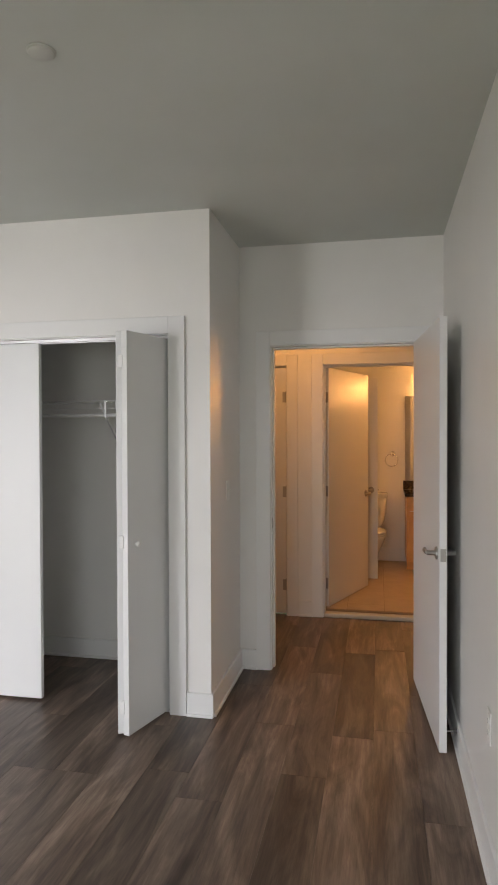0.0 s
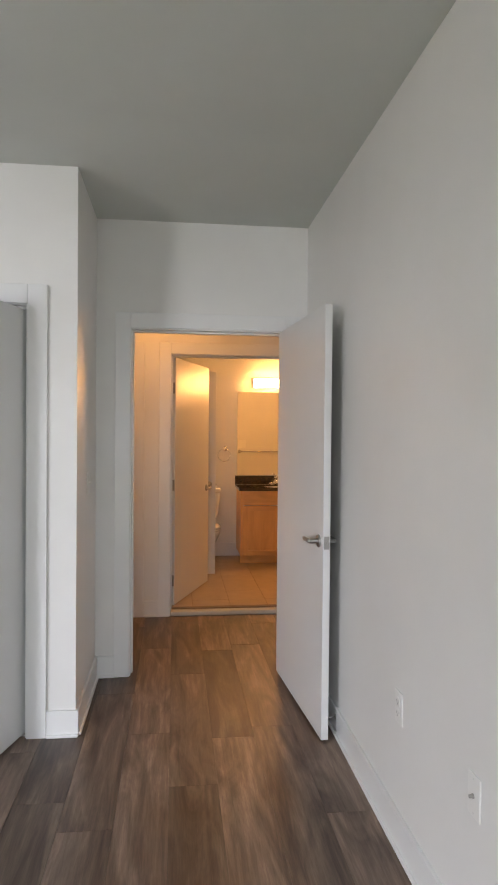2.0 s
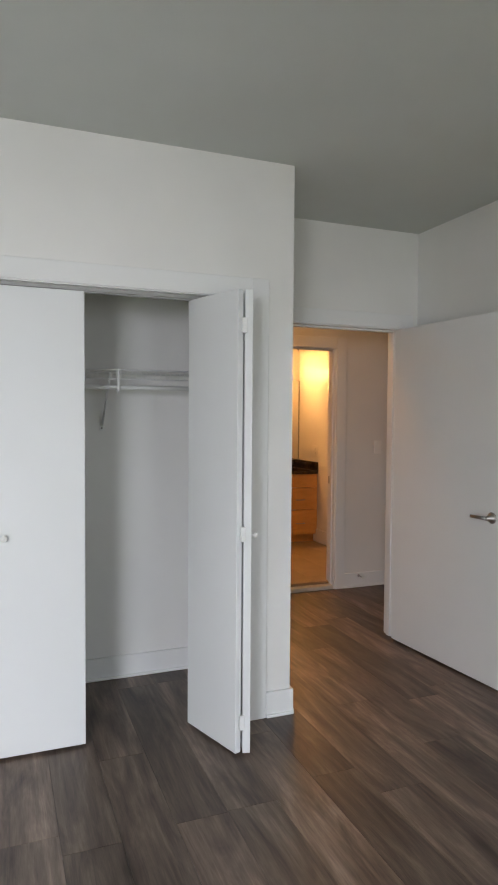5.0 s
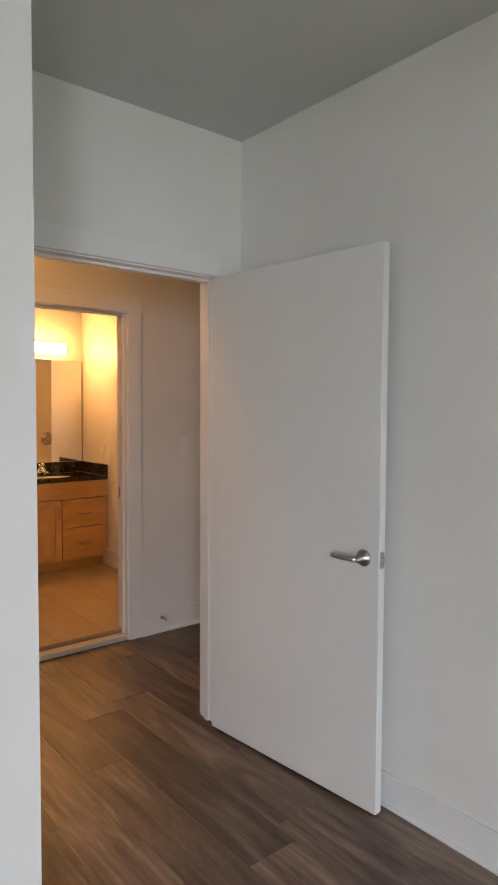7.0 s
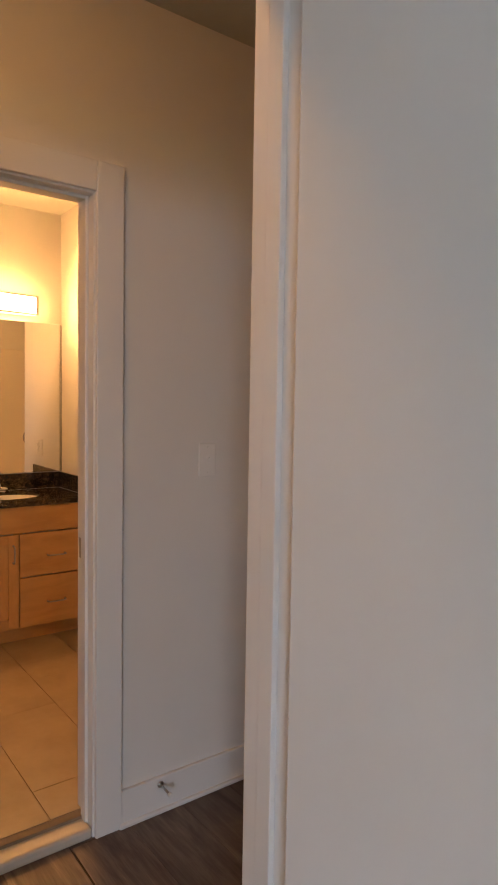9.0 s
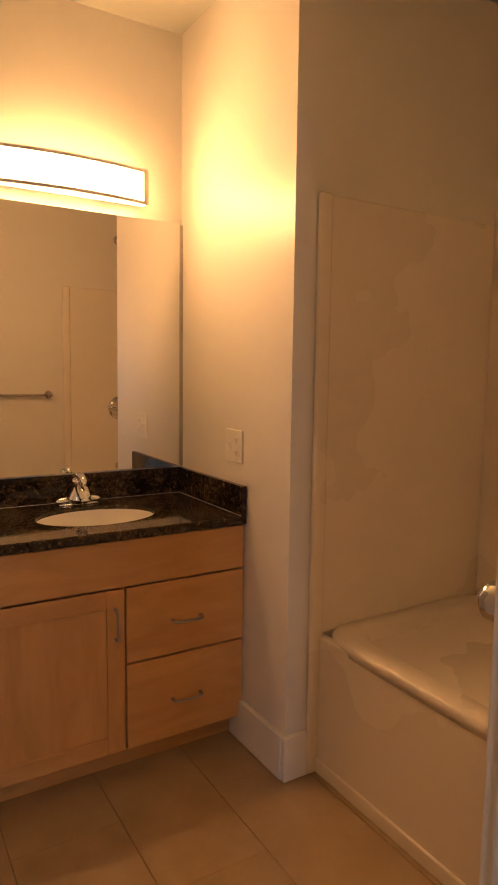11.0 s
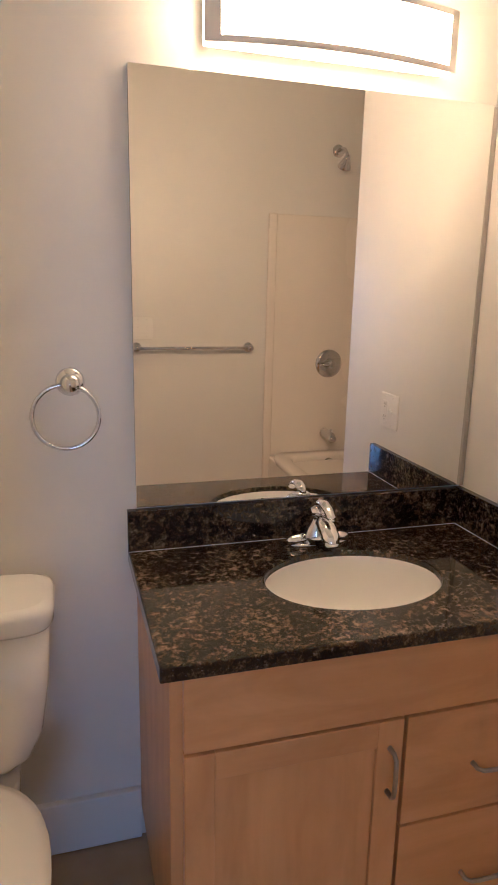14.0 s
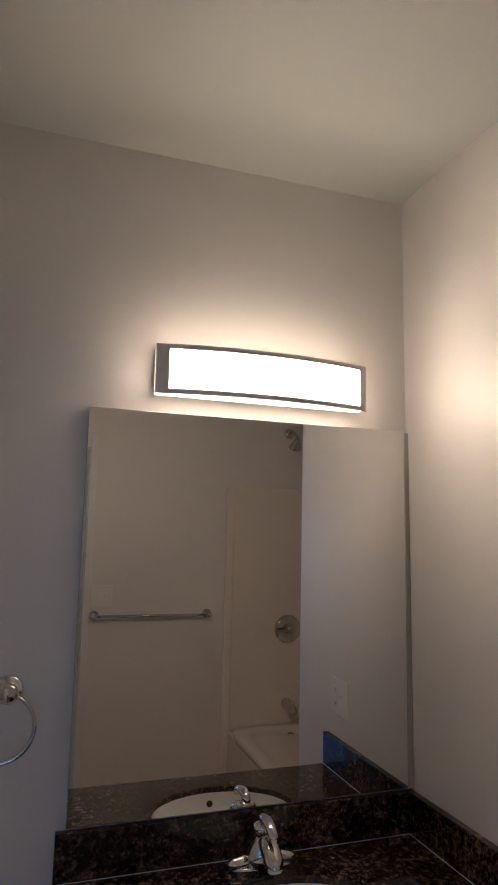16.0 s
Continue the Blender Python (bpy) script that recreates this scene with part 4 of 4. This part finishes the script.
# bathtub with its surround
TZ = 0.530
tub = thing("bathtub", pose(0, 0, 0), "cream acrylic alcove bathtub", "bathtub")
ty0, ty1 = BW1 + 0.004, TUB_N - 0.004
tcx, tcy = (TUB_X0 + TUB_X1) / 2, (ty0 + ty1) / 2
part("apron", joined(box(TUB_X0, TUB_X0 + 0.03, ty0, ty1, BF - 0.002, TZ - 0.02, 0.008, 3), box(TUB_X0 - 0.006, TUB_X0 + 0.03, ty0, ty1, BF, BF + 0.05, 0.006, 3)), ACRYLIC, tub)
ho = ((TUB_X1 - TUB_X0) / 2 + 0.004, (ty1 - ty0) / 2)
basin_rows = [(tcx, tcy, TZ - 0.035, ho[0], ho[1]), (tcx, tcy, TZ - 0.008, ho[0], ho[1]), (tcx, tcy, TZ, ho[0] - 0.008, ho[1] - 0.006), (tcx, tcy, TZ, ho[0] - 0.075, ho[1] - 0.075), (tcx, tcy, TZ - 0.015, ho[0] - 0.09, ho[1] - 0.09), (tcx, tcy, 0.25, ho[0] - 0.115, ho[1] - 0.125), (tcx, tcy, 0.12, ho[0] - 0.15, ho[1] - 0.17), (tcx, tcy, 0.09, ho[0] - 0.21, ho[1] - 0.24)]
rim = ellipse_loft(basin_rows, 64, 9.0)
part("basin", rim, ACRYLIC, tub)
part("overflow_plate", lathe([(0.001, 0), (0.036, 0), (0.034, 0.006), (0.012, 0.010), (0.001, 0.010)], 28, pose(2.300, ty0 + 0.094, 0.470, -82)), CHROME, tub, "chrome overflow plate")

SZ = 1.872
sur = thing("tub_surround", pose(0, 0, 0), "cream acrylic bathtub wall surround", "tub surround")
part("end_panel", box(TUB_X0 + 0.004, TUB_X1 - 0.012, BW1 + 0.0005, BW1 + 0.011, TZ - 0.012, SZ, 0.004, 3), ACRYLIC, sur)
part("end_panel", box(TUB_X0 + 0.004, TUB_X1 - 0.012, TUB_N - 0.011, TUB_N - 0.0005, TZ - 0.012, SZ, 0.004, 3), ACRYLIC, sur)
part("back_panel", box(TUB_X1 - 0.011, TUB_X1 - 0.0005, BW1 + 0.001, TUB_N - 0.001, TZ - 0.012, SZ, 0.004, 3), ACRYLIC, sur)
for ya, yb in ((BW1 + 0.0008, BW1 + 0.020), (TUB_N - 0.020, TUB_N - 0.0008)):
    part("edge_flange", smooth(box(TUB_X0 - 0.038, TUB_X0 + 0.012, ya, yb, BF, SZ + 0.003, 0.009, 4)), ACRYLIC, sur, "rounded cream edge flange")

valve = thing("shower_valve", pose(2.305, BW1 + 0.011, 1.055), "round chrome shower valve", "shower valve")
part("escutcheon", lathe([(0.001, 0), (0.082, 0), (0.080, 0.005), (0.060, 0.012), (0.030, 0.014), (0.001, 0.014)], 40, pose(0, 0, 0, -90)), CHROME, valve)
part("handle", joined(lathe([(0.001, 0.013), (0.030, 0.013), (0.028, 0.045), (0.020, 0.055), (0.001, 0.056)], 28, pose(0, 0, 0, -90)), tube([(0.0, 0.045, 0), (-0.04, 0.052, 0.0), (-0.072, 0.050, -0.004)], [0.010, 0.009, 0.006], 12)), CHROME, valve, "chrome lever")
sp = thing("tub_spout", pose(2.300, BW1 + 0.011, 0.640), "chrome bathtub spout on the surround", "tub spout")
part("body", tube([(0, 0, 0), (0, 0.05, 0.0), (0, 0.10, -0.004), (0, 0.128, -0.018), (0, 0.132, -0.026)], [0.030, 0.028, 0.026, 0.024, 0.018], 22), CHROME, sp)
part("diverter", tube([(0, 0.105, 0.020), (0, 0.105, 0.042)], [0.005, 0.007], 12), CHROME, sp)
sh = thing("shower", pose(2.305, BW1, 2.215), "chrome shower head on a bent arm", "shower")
part("flange", lathe([(0.001, 0), (0.034, 0), (0.030, 0.008), (0.012, 0.012), (0.001, 0.012)], 28, pose(0, 0, 0, -90)), CHROME, sh)
part("arm", tube([(0, 0.005, 0), (0, 0.05, 0.004), (0, 0.085, -0.006), (0, 0.115, -0.032), (0, 0.13, -0.048)], 0.0095, 14), CHROME, sh)
part("head", lathe([(0.001, 0), (0.014, 0), (0.016, 0.018), (0.030, 0.045), (0.038, 0.062), (0.036, 0.068), (0.001, 0.066)], 28, pose(0, 0.128, -0.046, 140)), CHROME, sh)

# door sill of the bathroom
setting("threshold", box(D2X0 + 0.013, D2X1 - 0.013, BW0 - 0.005, BW1 - 0.03, -0.002, 0.035, 0.010, 3), MARBLE, "pale stone threshold under the bathroom door", "threshold")


# ---------------------------------------------------------------- floors
def piece_mesh(name, w, l, h, mat, b=0.0007):
    """A thin piece with a chamfered top, centred on its top face."""
    bm = bmesh.new()
    lo = [bm.verts.new((sx * w / 2, sy * l / 2, -h)) for sx, sy in ((-1, -1), (1, -1), (1, 1), (-1, 1))]
    mid = [bm.verts.new((sx * w / 2, sy * l / 2, -b)) for sx, sy in ((-1, -1), (1, -1), (1, 1), (-1, 1))]
    hi = [bm.verts.new((sx * (w / 2 - b), sy * (l / 2 - b), 0)) for sx, sy in ((-1, -1), (1, -1), (1, 1), (-1, 1))]
    bm.faces.new(hi)
    for i in range(4):
        j = (i + 1) % 4
        bm.faces.new((lo[i], lo[j], mid[j], mid[i]))
        bm.faces.new((mid[i], mid[j], hi[j], hi[i]))
    return mesh_of(name, bm, mat)


floor = setting("floor", joined(box(ROOM_W - 0.12, EAST + 0.12, ROOM_S - 0.15, DW0 + 0.02, -0.1, -0.006), box(HALL_W - 0.12, HALL_E + 0.12, DW0 + 0.02, BW0 + 0.04, -0.1, -0.006)), SUBFLOOR, "grey-brown wood-look vinyl plank floor", "floor")
cache = {}


def lay(parent, name, x0, x1, y0, y1, w, l, stagger, mat, gap, top, rng, skip=None):
    """Rows of pieces along y, cut at the edges of the area."""
    cols = math.ceil((x1 - x0) / w)
    for c in range(cols):
        a, b = x0 + c * w, min(x0 + (c + 1) * w, x1)
        y = y0 - stagger(c, rng)
        while y < y1:
            p, q = max(y, y0), min(y + l, y1)
            y += l
            if q - p < 0.02 or b - a < 0.012 or (skip and skip((a + b) / 2, p, q)):
                continue
            key = (name, round(b - a - gap, 3), round(q - p - gap, 2))
            if key not in cache:
                cache[key] = piece_mesh(name, key[1], key[2] if key[2] < 1.2 else q - p - gap, 0.005, mat)
            ob = new(name, cache[key])
            ob.location = ((a + b) / 2, (p + q) / 2, top)
            ob.parent = parent


rng = random.Random(7)
known = {23: 1.10, 24: 0.70, 25: 0.60, 26: 0.12}
stagger = lambda c, r: known.get(c, (0.41 * c + 0.19 * (c % 3) + r.uniform(-0.1, 0.1)) % 1.22)
lay(floor, "plank", -4.36, -1.76, ROOM_S, DW0 + 0.02, 0.2, 1.22, stagger, PLANK, 0.0005, 0.0, rng)
lay(floor, "plank", -1.76, EAST, ROOM_S, BW0 + 0.02, 0.2, 1.22, lambda c, r: stagger(c + 13, r), PLANK, 0.0005, 0.0, rng)
lay(floor, "plank", EAST, HALL_E, DW1 - 0.11, BW0 + 0.02, 0.2, 1.22, lambda c, r: (0.47 * c + r.uniform(-0.1, 0.1)) % 1.22, PLANK, 0.0005, 0.0, rng)
bath_floor = setting("floor_bath", box(BATH_W - 0.12, TUB_X1 + 0.12, BW0 + 0.06, BATH_N + 0.12, -0.1, BF - 0.004), GROUT, "beige stone-look bathroom floor tiles", "floor")
lay(bath_floor, "tile", BATH_W, TUB_X0 + 0.02, BW1 - 0.03, BATH_N, 0.305, 0.61, lambda c, r: 0.305 * (c % 2) + 0.12, TILE, 0.003, BF, rng)
